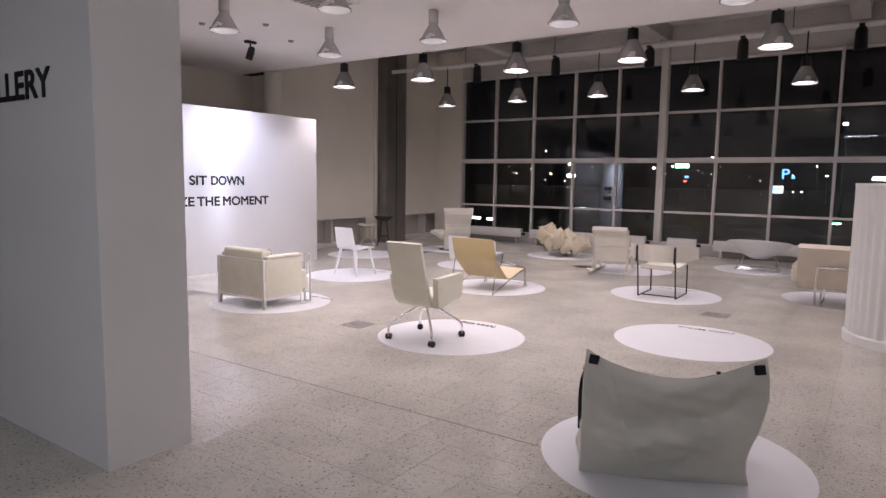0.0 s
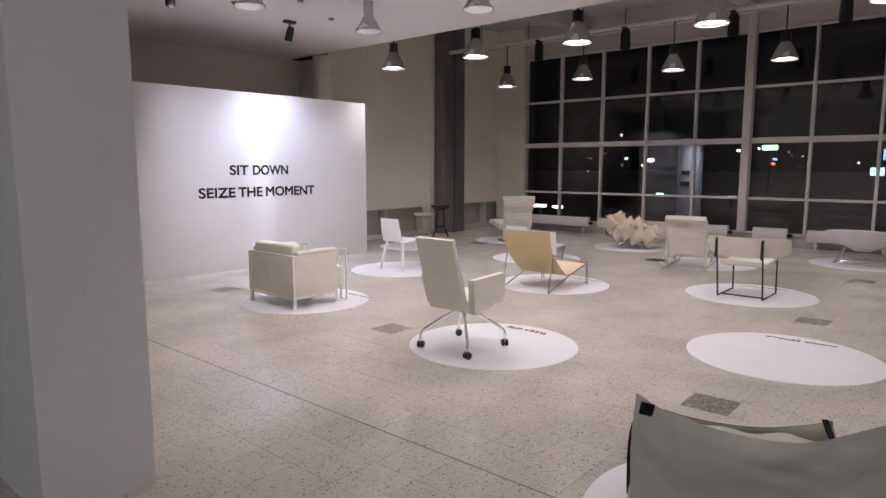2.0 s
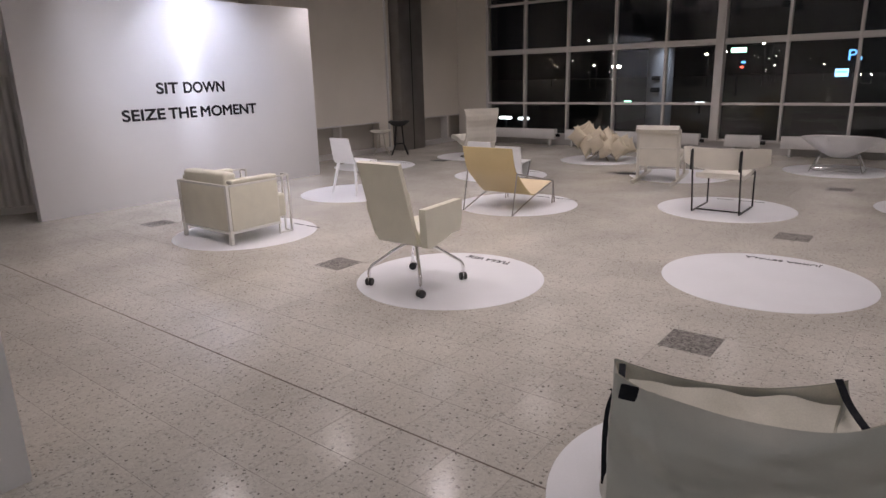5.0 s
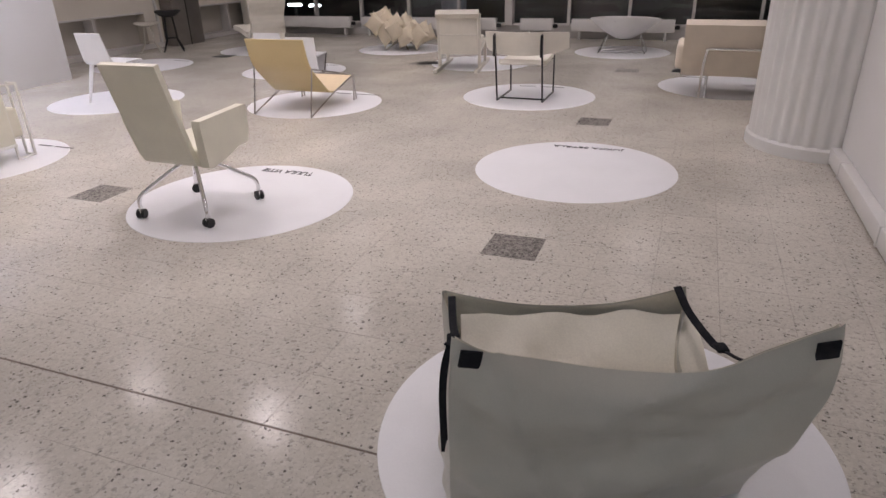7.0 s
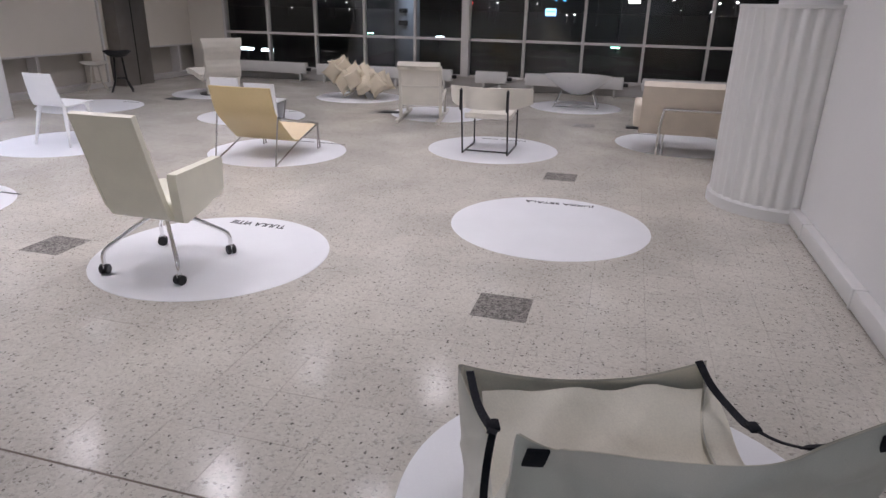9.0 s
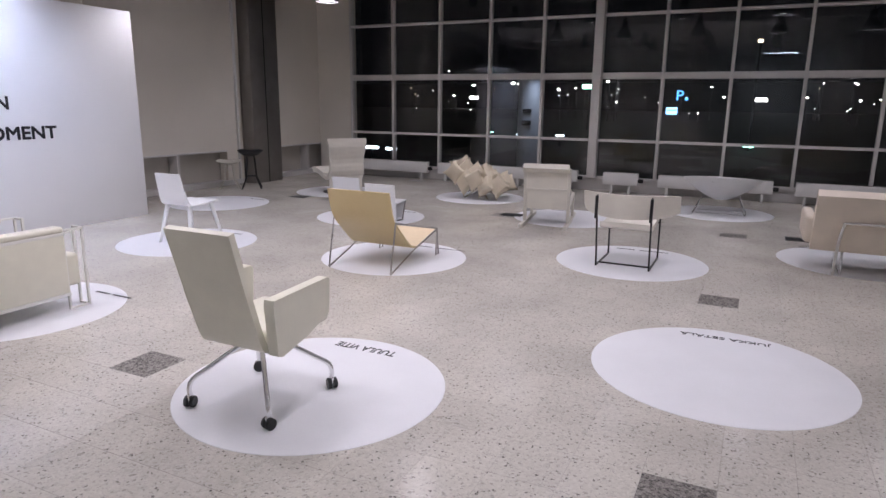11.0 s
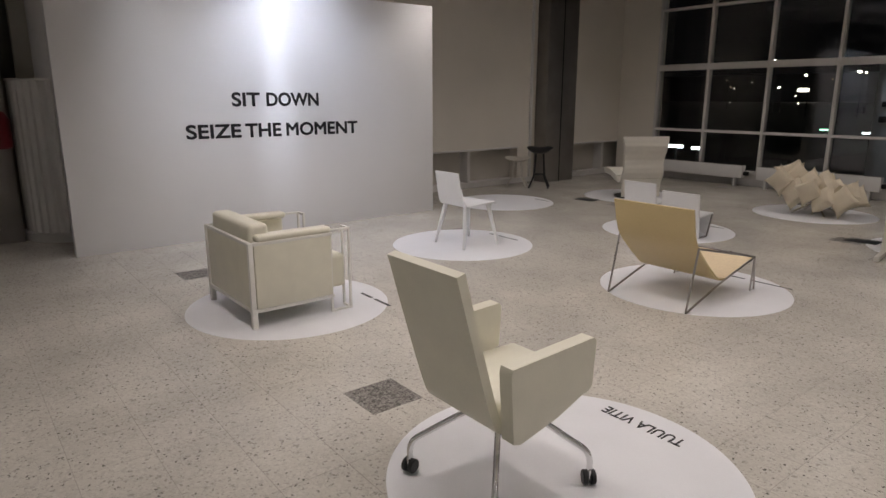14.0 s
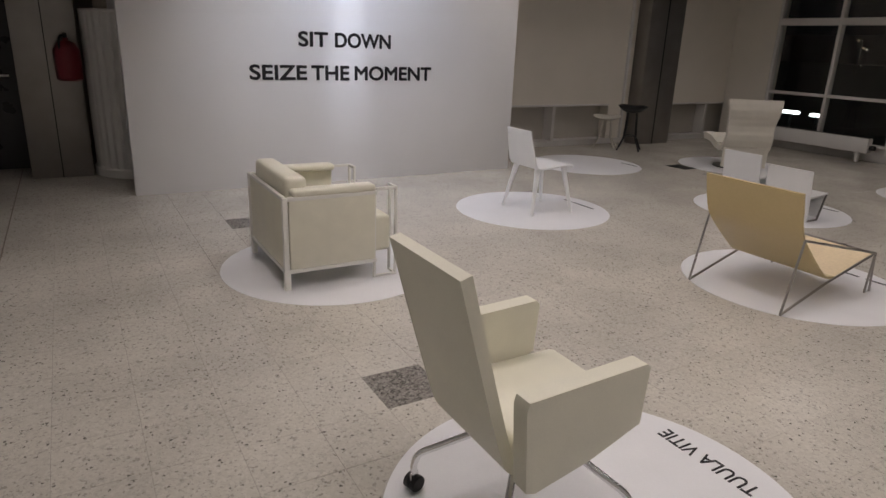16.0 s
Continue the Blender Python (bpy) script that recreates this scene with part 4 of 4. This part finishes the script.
def dish_chair(x, y):
    c = thing("dish_chair", "white shallow dish chair on chrome wire base", "chair", x, y)
    prof = [(0, 0.2), (0.1, 0.207), (0.22, 0.262), (0.36, 0.35), (0.475, 0.435), (0.545, 0.49), (0.54, 0.51), (0.45, 0.507), (0.33, 0.492), (0.18, 0.478), (0, 0.473)]
    bm = lathe([(p.y, p.z) for p in smooth_path([(0, *q) for q in prof], 3)], 56)
    bmesh.ops.transform(bm, matrix=pose(0, 0, 0.4, -9, 0, 0) @ pose(0, 0, -0.4), verts=bm.verts)
    part("shell", bm, WHITE_PLASTIC, c)
    for s in (-1, 1):
        part("wire_loop", tube(smooth_path([(s * 0.26, 0.1, 0.25), (s * 0.34, 0.22, 0.04), (s * 0.36, 0.2, 0.009), (s * 0.36, -0.2, 0.009), (s * 0.34, -0.22, 0.04), (s * 0.26, -0.1, 0.25)], 4), 0.008, 8), CHROME, c)
    for yy in (-0.15, 0.15):
        part("cross_wire", tube([(-0.32, yy, 0.009), (0.32, yy, 0.009)], 0.008, 8), CHROME, c)


dish_chair(-1.45, 12.95)


def sofa(x, y):
    c = thing("sofa", "beige wool two-seat sofa on chrome tube legs", "sofa", x, y)
    part("backrest", slab([(-0.42, 0.8), (-0.36, 0.62), (-0.26, 0.36), (-0.2, 0.27)], -0.62, 0.62, 0.14, 0.055), SOFA, c)
    part("seat", box(-0.6, 0.6, -0.22, 0.42, 0.25, 0.42, 0.045, 4), SOFA, c)
    for s in (-1, 1):
        part("armrest", box(s * 0.64 - 0.05, s * 0.64 + 0.05, -0.3, 0.36, 0.3, 0.56, 0.035, 3), SOFA, c)
        k = s * 0.34
        part("leg", tube(smooth_path([(k, -0.2, 0.27), (k, -0.26, 0.03), (k, -0.2, 0.012), (k, 0.3, 0.012), (k, 0.34, 0.04), (k, 0.3, 0.27)], 4), 0.012, 10), CHROME, c)
    part("back_tube", tube(smooth_path([(-0.4, -0.3, 0.012), (-0.4, -0.37, 0.3), (-0.38, -0.425, 0.5), (-0.34, -0.44, 0.535), (0, -0.44, 0.535), (0.34, -0.44, 0.535), (0.38, -0.425, 0.5), (0.4, -0.37, 0.3), (0.4, -0.3, 0.012)], 4), 0.014, 10), CHROME, c)


sofa(0.14, 9.78)


def stool(x, y, turn, seat_mat, leg_mat, label, tall=1.0):
    c = thing("bar_stool", label, "stool", x, y, 0, turn, group="saddle stools")
    c.scale.z = tall
    bm, n, k = bmesh.new(), 12, 8
    for side in (1, -1):
        g = []
        for i in range(n + 1):
            row = []
            for j in range(k + 1):
                u, v = i / n * 2 - 1, j / k * 2 - 1
                edge = max(0.0, 1 - u ** 4) ** 0.5
                z = 0.645 + 0.055 * u * u - 0.015 * v * v + side * 0.058 * (1 - u ** 4) * (1 - v ** 4)
                row.append(bm.verts.new((u * 0.225, v * 0.14 * (0.25 + 0.75 * edge), z)))
            g.append(row)
        for i in range(n):
            for j in range(k):
                bm.faces.new((g[i][j], g[i + 1][j], g[i + 1][j + 1], g[i][j + 1]))
    bmesh.ops.remove_doubles(bm, verts=bm.verts, dist=0.001)
    part("seat", bm, seat_mat, c)
    for sx in (-1, 1):
        for sy in (-1, 1):
            part("leg", tube([(sx * 0.06, sy * 0.05, 0.63), (sx * 0.09, sy * 0.08, 0.2), (sx * 0.17, sy * 0.15, 0.0)], 0.014, 8), leg_mat, c)
        part("foot_bar", tube([(sx * 0.092, -0.083, 0.2), (sx * 0.092, 0.083, 0.2)], 0.008, 8), leg_mat, c)
        part("foot_bar", tube([(-0.092, sx * 0.083, 0.23), (0.092, sx * 0.083, 0.23)], 0.008, 8), leg_mat, c)


stool(-9.31, 11.55, 40, BLACK, BLACK_STEEL, "black saddle-seated bar stool on splayed legs")
stool(-9.74, 11.44, 40, PALE_WOOD, PALE_WOOD, "low cream saddle-seated stool against the wall", 0.72)


def bag_chair(x, y, turn):
    c = thing("bag_chair", "grey tarpaulin bag seat with cream lining and black straps", "bag chair", x, y, 0, turn)

    def hull(t, inset):
        """A point of the sack's rim and foot round the plan, t from 0 to 4: near side, right end, far side, left end."""
        w = 0.42 - inset
        s, f = int(t) % 4, t - int(t)
        if s == 0:
            u = f * 2 - 1
            foot = (u * w * (1.0 if u < 0 else 1.17), -0.165 + 0.045 * u + inset - 0.03 * (1 - u * u), 0.0)
            rim = (u * w * (0.935 if u < 0 else 1.07), -0.395 + inset + 0.03 * (1 - u * u), 0.756 + 0.012 * u - 0.141 * (1 - u * u) ** 1.1)
        elif s == 1:
            foot = (w * (1.17 - 0.11 * f), -0.12 + inset + f * (0.40 - 2 * inset), 0.0)
            rim = (w * 1.07 - 0.07 * f - 0.12 * math.sin(math.pi * f), -0.395 + inset + f * (0.70 - 2 * inset), 0.768 - 0.283 * f - 0.3 * math.sin(math.pi * f) ** 0.8)
        elif s == 2:
            u = 1 - f * 2
            foot = (u * w * (1.06 if u > 0 else 1.0), 0.28 - inset + 0.03 * (1 - u * u), 0.0)
            rim = ((0.378 - inset if u > 0 else 0.435 - inset) * u, 0.305 - inset + 0.05 * (1 - u), 0.485 - 0.07 * (1 - u * u) - 0.0275 * (1 - u))
        else:
            foot = (-w * (1 + 0.03 * math.sin(math.pi * f)), 0.28 - inset - f * (0.49 - 2 * inset), 0.0)
            rim = (-0.435 + inset + 0.036 * f + 0.11 * math.sin(math.pi * f), 0.39 - inset - f * (0.785 - 2 * inset), 0.43 + 0.314 * f - 0.3 * math.sin(math.pi * f) ** 0.8)
        return Vector(foot), Vector(rim), s, f

    def pinch(v):
        """How far the right end is drawn in at that height."""
        return float(np.interp(v, [0, 0.12, 0.24, 0.34, 0.46, 0.6, 0.72, 0.85, 1], [0.03, 0.052, 0.06, 0.048, 0.022, 0.0, -0.014, -0.012, 0.0]))

    def skin(inset, wrinkle, low):
        bm, n, m = bmesh.new(), 304, 40
        g = []
        for i in range(n):
            foot, rim, s, f = hull(4 * i / n, inset)
            row = []
            for j in range(m + 1):
                v = low + (1 - low) * j / m
                p = foot.lerp(rim, v)
                if rim.y < foot.y:
                    p.y = foot.y + (rim.y - foot.y) * (1 - (1 - v) ** 1.9)
                belly = math.sin(math.pi * min(v, 1)) * 0.05
                if s == 0:
                    p.y -= belly * (0.3 + 0.9 * math.sin(math.pi * f)) * 0.7
                    p.x -= (pinch(v) if f > 0.5 else 0.15 * pinch(v)) * (2 * f - 1) ** 3
                    swag = max(0.0, 1 - (2 * f - 1) ** 2) ** 0.5
                    p.y -= 0.034 * swag * math.sin(2 * math.pi * (v * 2.1 + 0.5 * swag + 0.12 * math.sin(7 * f))) * min(1, 3 * v) * (0.45 + 0.55 * v)
                    p.y -= 0.011 * swag * v * math.sin(2 * math.pi * (v * 4.6 + 0.9 * swag + 0.3 * math.sin(5 * f)))
                    line = (f - 0.1) - 0.32 * (1 - v)
                    p.y -= 0.012 * math.exp(-(line / 0.03) ** 2) * math.sin(math.pi * v) - 0.006 * math.exp(-((line - 0.035) / 0.012) ** 2)
                    line = (0.93 - f) - 0.4 * (1 - v)
                    p.y += 0.014 * math.exp(-(line / 0.05) ** 2) * math.sin(math.pi * v)
                elif s == 2:
                    p.y += belly * 0.8
                else:
                    p.x -= pinch(v) if s == 1 else 0.05 * math.sin(math.pi * v) * math.sin(math.pi * f) - 0.15 * pinch(v)
                q = Vector((p.x * 5, p.y * 5, p.z * 9))
                out = Vector((p.x, p.y, 0)).normalized()
                fold = noise.noise(q) * 0.6 + noise.noise(Vector((p.x * 3.1, p.y * 3.1, p.z * 17 + 3 * p.x))) * 0.7 + noise.noise(q * 2.7) * 0.25
                crease = (1 - abs(noise.noise(Vector((p.x * 2.2 + p.z * 3, p.y * 3, p.z * 6 - p.x * 2))))) ** 7
                edge = 1 - abs(2 * f - 1) ** 6
                amount = wrinkle * min(1, v * 4) * min(1, (1 - v) * 5 + 0.2) * (0.12 + 0.88 * edge)
                p += out * (fold * amount + crease * amount * 0.55)
                p.z = max(p.z, 0.004 if v < 0.02 else p.z)
                row.append(bm.verts.new(p))
            g.append(row)
        for i in range(n):
            for j in range(m):
                bm.faces.new((g[i][j], g[(i + 1) % n][j], g[(i + 1) % n][j + 1], g[i][j + 1]))
        return bm, [r[0] for r in g]

    bm, foot = skin(0.0, 0.024, 0.0)
    bm.faces.new(foot)
    part("outer_skin", bm, CANVAS, c)
    bm, _ = skin(0.008, 0.0238, 0.3)
    for v in bm.verts:
        v.co.z -= 0.004
    part("lining", bm, CANVAS_IN, c, "cream inner lining")
    # sagging seat inside
    bm, n = bmesh.new(), 18
    g = []
    for i in range(n + 1):
        row = []
        for j in range(n + 1):
            u, v = i / n * 2 - 1, j / n
            z = 0.26 - 0.05 * (1 - u * u) * math.sin(math.pi * v) + 0.125 * max(0, (v - 0.35) / 0.65) ** 1.15 + 0.025 * u * u * v ** 3 + 0.022 * noise.noise(Vector((u * 3, v * 4, 1.0)))
            row.append(bm.verts.new((u * (0.37 + 0.03 * max(u, 0)), -0.24 + v * (0.545 - 0.04 * u * u), z)))
        g.append(row)
    for i in range(n):
        for j in range(n):
            bm.faces.new((g[i][j], g[i + 1][j], g[i + 1][j + 1], g[i][j + 1]))
    part("seat", bm, CANVAS_IN, c, "sagging cream seat")

    def patch(px, py, pz, lean, tilt):
        bm = box(-0.025, 0.025, -0.004, 0.004, -0.027, 0.027, 0.003)
        bmesh.ops.transform(bm, matrix=pose(px, py, pz, lean, 0, 0) @ pose(0, 0, 0, 0, tilt, 0), verts=bm.verts)
        part("corner_patch", bm, WEB, c, "black square webbing patch")

    patch(-0.352, -0.408, 0.692, 15, 8)
    patch(0.418, -0.41, 0.708, 15, -12)

    def strap(points, w):
        """Flat webbing along points."""
        bm = bmesh.new()
        pts = smooth_path(points, 6)
        prev = []
        for i, p in enumerate(pts):
            d = (pts[min(i + 1, len(pts) - 1)] - pts[max(i - 1, 0)]).normalized()
            side = d.cross(Vector((0.0, -0.55, 0.83))).normalized() * w
            nrm = side.cross(d).normalized() * 0.002
            ring = [bm.verts.new(p + side + nrm), bm.verts.new(p - side + nrm), bm.verts.new(p - side - nrm), bm.verts.new(p + side - nrm)]
            if prev:
                for k in range(4):
                    bm.faces.new((prev[k], prev[(k + 1) % 4], ring[(k + 1) % 4], ring[k]))
            else:
                bm.faces.new(ring[::-1])
            prev = ring
        bm.faces.new(prev)
        part("strap", bm, WEB, c, "black webbing strap")

    strap([(0.345, 0.295, 0.488), (0.362, 0.21, 0.44), (0.385, 0.07, 0.42), (0.395, 0.02, 0.425)], 0.013)
    strap([(0.395, 0.02, 0.425), (0.412, -0.08, 0.455), (0.425, -0.2, 0.52)], 0.005)
    strap([(0.42, -0.16, 0.5), (0.432, -0.25, 0.575), (0.43, -0.32, 0.64), (0.415, -0.35, 0.66)], 0.012)
    strap([(-0.40, 0.35, 0.43), (-0.395, 0.18, 0.425), (-0.385, 0.0, 0.475), (-0.39, -0.1, 0.54), (-0.405, -0.16, 0.565)], 0.013)
    strap([(-0.40, -0.15, 0.56), (-0.415, -0.19, 0.52), (-0.422, -0.2, 0.44), (-0.422, -0.2, 0.34), (-0.42, -0.195, 0.24)], 0.010)
    for px, py, pz in ((0.395, 0.02, 0.43), (-0.392, -0.1, 0.548)):
        part("buckle", box(px - 0.018, px + 0.018, py - 0.022, py + 0.022, pz - 0.007, pz + 0.007, 0.005), WEB, c, "black plastic side buckle")


bag_chair(-0.56, 3.45, 19.5)

# ---- outside ----
tagged(link("ground", box(-400, 400, WIN_Y + 0.3, 900, -1.2, -0.4), ASPHALT), "dark asphalt parking area outside", "ground", kind="structure")
LAMP_WHITE = glow("street_lamp_glow", (1.0, 0.93, 0.8), 22.0)
LAMP_GREEN = glow("green_white_sign_glow", (0.4, 1.0, 0.68), 6.0)
AMBER = glow("amber_glow", (1.0, 0.72, 0.45), 5.0)
LAMP_STRIP = glow("cool_strip_glow", (0.85, 0.95, 1.0), 7.0)
SIGN_BLUE = glow("blue_sign_glow", (0.12, 0.42, 0.9), 2.5)
SCREEN_BLUE = glow("screen_glow", (0.35, 0.65, 1.0), 3.0)
TAIL_RED = glow("red_glow", (1.0, 0.08, 0.05), 6.0)
DARK_FACADE = mat("dark_facade", (0.05, 0.05, 0.055), 0.8, vary=0.2, scale=0.2)
EXT_COLUMN = mat("outdoor_concrete", (0.5, 0.5, 0.52), 0.7, vary=0.1, scale=2)


def street_lamp(x, y, z, r, glowing=None):
    s = thing("street_lamp", "distant street lamp glowing in the dark", "street lamp", x, y, -0.4, group="distant street lamps")
    part("pole", tube([(0, 0, 0), (0, 0, z + 0.4)], 0.06, 8), BLACK_STEEL, s)
    part("arm", tube([(0, 0, z + 0.4), (0, -0.8, z + 0.5)], 0.04, 8), BLACK_STEEL, s)
    part("head", lathe([(0, z + 0.4 - r * 0.6), (r * 0.7, z + 0.4 - r * 0.5), (r, z + 0.4), (r * 0.7, z + 0.4 + r * 0.5), (0, z + 0.4 + r * 0.6)], 12, at=(0, -0.8)), glowing or LAMP_WHITE, s, "glowing lamp head")


# direction (x/y, z/y) of each light as seen from the hall, and how far it stands
for tx, tz, far, r in ((-0.425, 0.028, 70, 0.2), (-0.36, 0.031, 75, 0.26), (-0.352, 0.03, 90, 0.15), (-0.288, 0.022, 80, 0.22), (-0.262, 0.024, 95, 0.16),
                       (-0.25, 0.024, 95, 0.18), (-0.215, 0.033, 85, 0.22), (-0.205, 0.037, 85, 0.2), (-0.06, 0.012, 80, 0.16), (0.04, 0.012, 90, 0.16),
                       (0.12, 0.01, 90, 0.2), (0.06, 0.03, 120, 0.14), (0.09, -0.002, 100, 0.16), (-0.46, 0.012, 90, 0.18), (-0.47, 0.05, 90, 0.16), (-0.2, 0.004, 110, 0.15)):
    street_lamp(tx * far, far, 1.55 + tz * far, r * 0.75)
# Amber glow added to stand in for a reflected streak in the glass.
street_lamp(-1.4, 37.2, 4.5, 0.13, AMBER)
rnd = random.Random(3)
for k in range(34):
    far = rnd.uniform(90, 210)
    street_lamp(rnd.uniform(-0.55, 0.2) * far, far, 1.6 + rnd.uniform(-0.012, 0.03) * far, rnd.uniform(0.06, 0.14), AMBER if rnd.random() < 0.3 else None)


def green_sign():
    s = thing("light_sign", "glowing green-white illuminated sign", "sign", -13.6, 55.0, -0.4)
    part("post", tube([(0, 0, 0), (0, 0, 3.2)], 0.06, 8), BLACK_STEEL, s)
    part("panel", box(-0.55, 0.55, -0.06, 0.06, 3.2, 3.55, 0.05), LAMP_GREEN, s)
    part("lower_panel", box(0.25, 0.55, -0.06, 0.06, 2.4, 2.55, 0.02), SIGN_BLUE, s)
    part("lower_panel", box(0.2, 0.4, -0.06, 0.06, 2.05, 2.2, 0.02), TAIL_RED, s)


green_sign()


def bollard(x, y, z, w, glowing, label):
    b = thing("outdoor_glow", label, "bollard light", x, y, -0.4)
    part("post", tube([(0, 0, 0), (0, 0, max(z + 0.4, 0.1))], 0.05, 8), BLACK_STEEL, b)
    part("lens", box(-w, w, -0.05, 0.05, z + 0.4 - 0.035, z + 0.4 + 0.035, 0.02), glowing, b)


# Glowing strips added to stand in for a bright horizontal streak in the window.
bollard(-10.4, 17.4, 0.38, 0.2, LAMP_STRIP, "low bright horizontal streak beyond the window")
bollard(-9.85, 17.5, 0.36, 0.16, LAMP_STRIP, "low bright horizontal streak beyond the window")
bollard(-16.4, 41.0, -0.2, 0.22, LAMP_GREEN, "greenish ground light outside")
bollard(-1.4, 34.7, -0.2, 0.22, LAMP_GREEN, "greenish ground light outside")
bollard(-11.5, 33.0, 0.1, 0.3, LAMP_STRIP, "low bright horizontal streak beyond the window")
bollard(-9.6, 33.0, 0.1, 0.2, LAMP_STRIP, "low bright horizontal streak beyond the window")


def parking_sign():
    s = thing("parking_sign", "blue glowing letter P parking sign on a post", "sign", -16.6, 150.0, -0.4)
    part("post", tube([(0, 0.3, 0), (0, 0.3, 4.4)], 0.1, 8), BLACK_STEEL, s)
    letters("letter", "P", 1.35, 2.0, Matrix(((1, 0, 0, -0.9), (0, 0, -1, 0), (0, 1, 0, 3.1), (0, 0, 0, 1))), SIGN_BLUE, s, depth=0.3)
    part("arrow", box(0.8, 1.4, -0.1, 0.1, 3.1, 3.7, 0.1), SIGN_BLUE, s)
    b = thing("light_screen", "bright blue-white illuminated information screen", "sign", -18.3, 150.0, -0.4)
    part("post", tube([(0, 0.3, 0), (0, 0.3, 1.2)], 0.1, 8), BLACK_STEEL, b)
    part("screen", box(-1.15, 1.15, -0.1, 0.1, 0.1, 1.6, 0.1), SCREEN_BLUE, b)
    part("bar", box(-0.95, 0.95, -0.14, -0.1, 0.85, 1.1), SIGN_BLUE, b)


parking_sign()
hall = thing("far_building", "dark low building across the parking area", "building", 0, 240, -0.4)
part("wall", box(-200, 160, 0, 20, 0, 9), DARK_FACADE, hall)
part("roof", box(-201, 161, -0.5, 20.5, 9, 9.6), DARK_FACADE, hall)
for k in range(26):
    part("window", box(-150 + k * 11.3, -146.5 + k * 11.3, -0.1, 0.05, 3.6, 4.6), LAMP_WHITE if k % 9 == 4 else DARK_GLASS_ROOM, hall, smooth=False)
spot("outdoor_downlight", (-5.7, 17.6, 2.6), (-6.2, 18.1, 0.6), 55, 70, 1.0, 0.06, (0.75, 0.85, 1.0))
oc = thing("outdoor_column", "round pale concrete column outside the window", "column", -6.25, 18.3, -0.4)
part("shaft", lathe([(0, 2.7), (0.3, 2.7), (0.32, 2.65), (0.32, 0)], 32), EXT_COLUMN, oc)
part("plate", box(-0.1, 0.12, -0.34, -0.31, 1.75, 1.85, 0.003), BLACK, oc)
part("plate", box(-0.12, 0.12, -0.34, -0.31, 1.45, 1.57, 0.003), BLACK, oc)

# ---- floor tiles ----
PITCH = 0.305
base = tagged(link("floor", box(-12.2, 3.6, -4.2, 15.0, -0.2, -0.0014), GROUT), "polished speckled terrazzo tile floor with dark inset tiles", "floor", kind="structure")
JOINT = 3.285
part("expansion_joint", box(-12.0, RIGHT_X, JOINT - 0.004, JOINT + 0.004, -0.05, -0.0007), JOINT_FILL, base, "dark expansion joint strip", smooth=False)
rows = [4.88 + PITCH * k for k in range(33)]
rows = [JOINT + 0.0045 + (4.88 - JOINT - 0.0045) * k / 5 for k in range(5)] + rows
south = [JOINT - 0.0045 - PITCH * k for k in range(24)][::-1]
cols = [-1.34 + PITCH * k for k in range(-36, 17)]
spans = list(zip(south, south[1:])) + list(zip(rows, rows[1:]))
tile_meshes = {}


def tile_mesh(w, d, material):
    key = (round(w, 4), round(d, 4), material.name)
    if key not in tile_meshes:
        bm = bmesh.new()
        g, e = 0.0005, 0.0006
        lo = [bm.verts.new((sx * (w / 2 - g), sy * (d / 2 - g), -0.0014)) for sx, sy in ((-1, -1), (1, -1), (1, 1), (-1, 1))]
        hi = [bm.verts.new((sx * (w / 2 - g - e), sy * (d / 2 - g - e), 0.0)) for sx, sy in ((-1, -1), (1, -1), (1, 1), (-1, 1))]
        for i in range(4):
            j = (i + 1) % 4
            bm.faces.new((lo[i], lo[j], hi[j], hi[i]))
        bm.faces.new(hi)
        me = bpy.data.meshes.new("tile")
        bm.to_mesh(me)
        bm.free()
        me.materials.append(material)
        tile_meshes[key] = me
    return tile_meshes[key]


cells = []
for y0, y1 in spans:
    for x0 in cols:
        x1 = x0 + PITCH
        kx = round((x0 + 1.34) / PITCH)
        ky = round((y0 - 4.88) / PITCH)
        dark = kx % 10 == 0 and ky % 10 == 0 and y0 > 4.8
        if x0 > RIGHT_X and y0 < 7.1:
            continue
        cells.append(((x0 + x1) / 2, (y0 + y1) / 2, x1 - x0, y1 - y0, dark))
near = [c for c in cells if -3.8 < c[0] < 0.6 and 2.4 < c[1] < 8.0][:285]
picked = set(near) | {c for c in cells if c[4]}
for cx, cy, w, d, dark in cells:
    if (cx, cy, w, d, dark) in picked:
        t = new("tile", tile_mesh(w, d, DARK_TILE if dark else FLOOR_MAT))
        t.location = (cx, cy, 0)
        t.parent = base
        if dark:
            tagged(t, "dark speckled granite inset tile")
verts, faces = [], []
for cx, cy, w, d, dark in cells:
    if (cx, cy, w, d, dark) in picked:
        continue
    g, e, k = 0.0005, 0.0006, len(verts)
    for h, z in ((0.0, -0.0014), (e, 0.0)):
        for sx, sy in ((-1, -1), (1, -1), (1, 1), (-1, 1)):
            verts.append((cx + sx * (w / 2 - g - h), cy + sy * (d / 2 - g - h), z))
    faces += [(k + i, k + (i + 1) % 4, k + 4 + (i + 1) % 4, k + 4 + i) for i in range(4)] + [(k + 4, k + 5, k + 6, k + 7)]
me = bpy.data.meshes.new("tiles")
me.from_pydata(verts, [], faces)
me.materials.append(FLOOR_MAT)
rest = new("tiles", me)
rest.parent = base
tagged(rest, "terrazzo tiles laid in rows", kind="stuff")
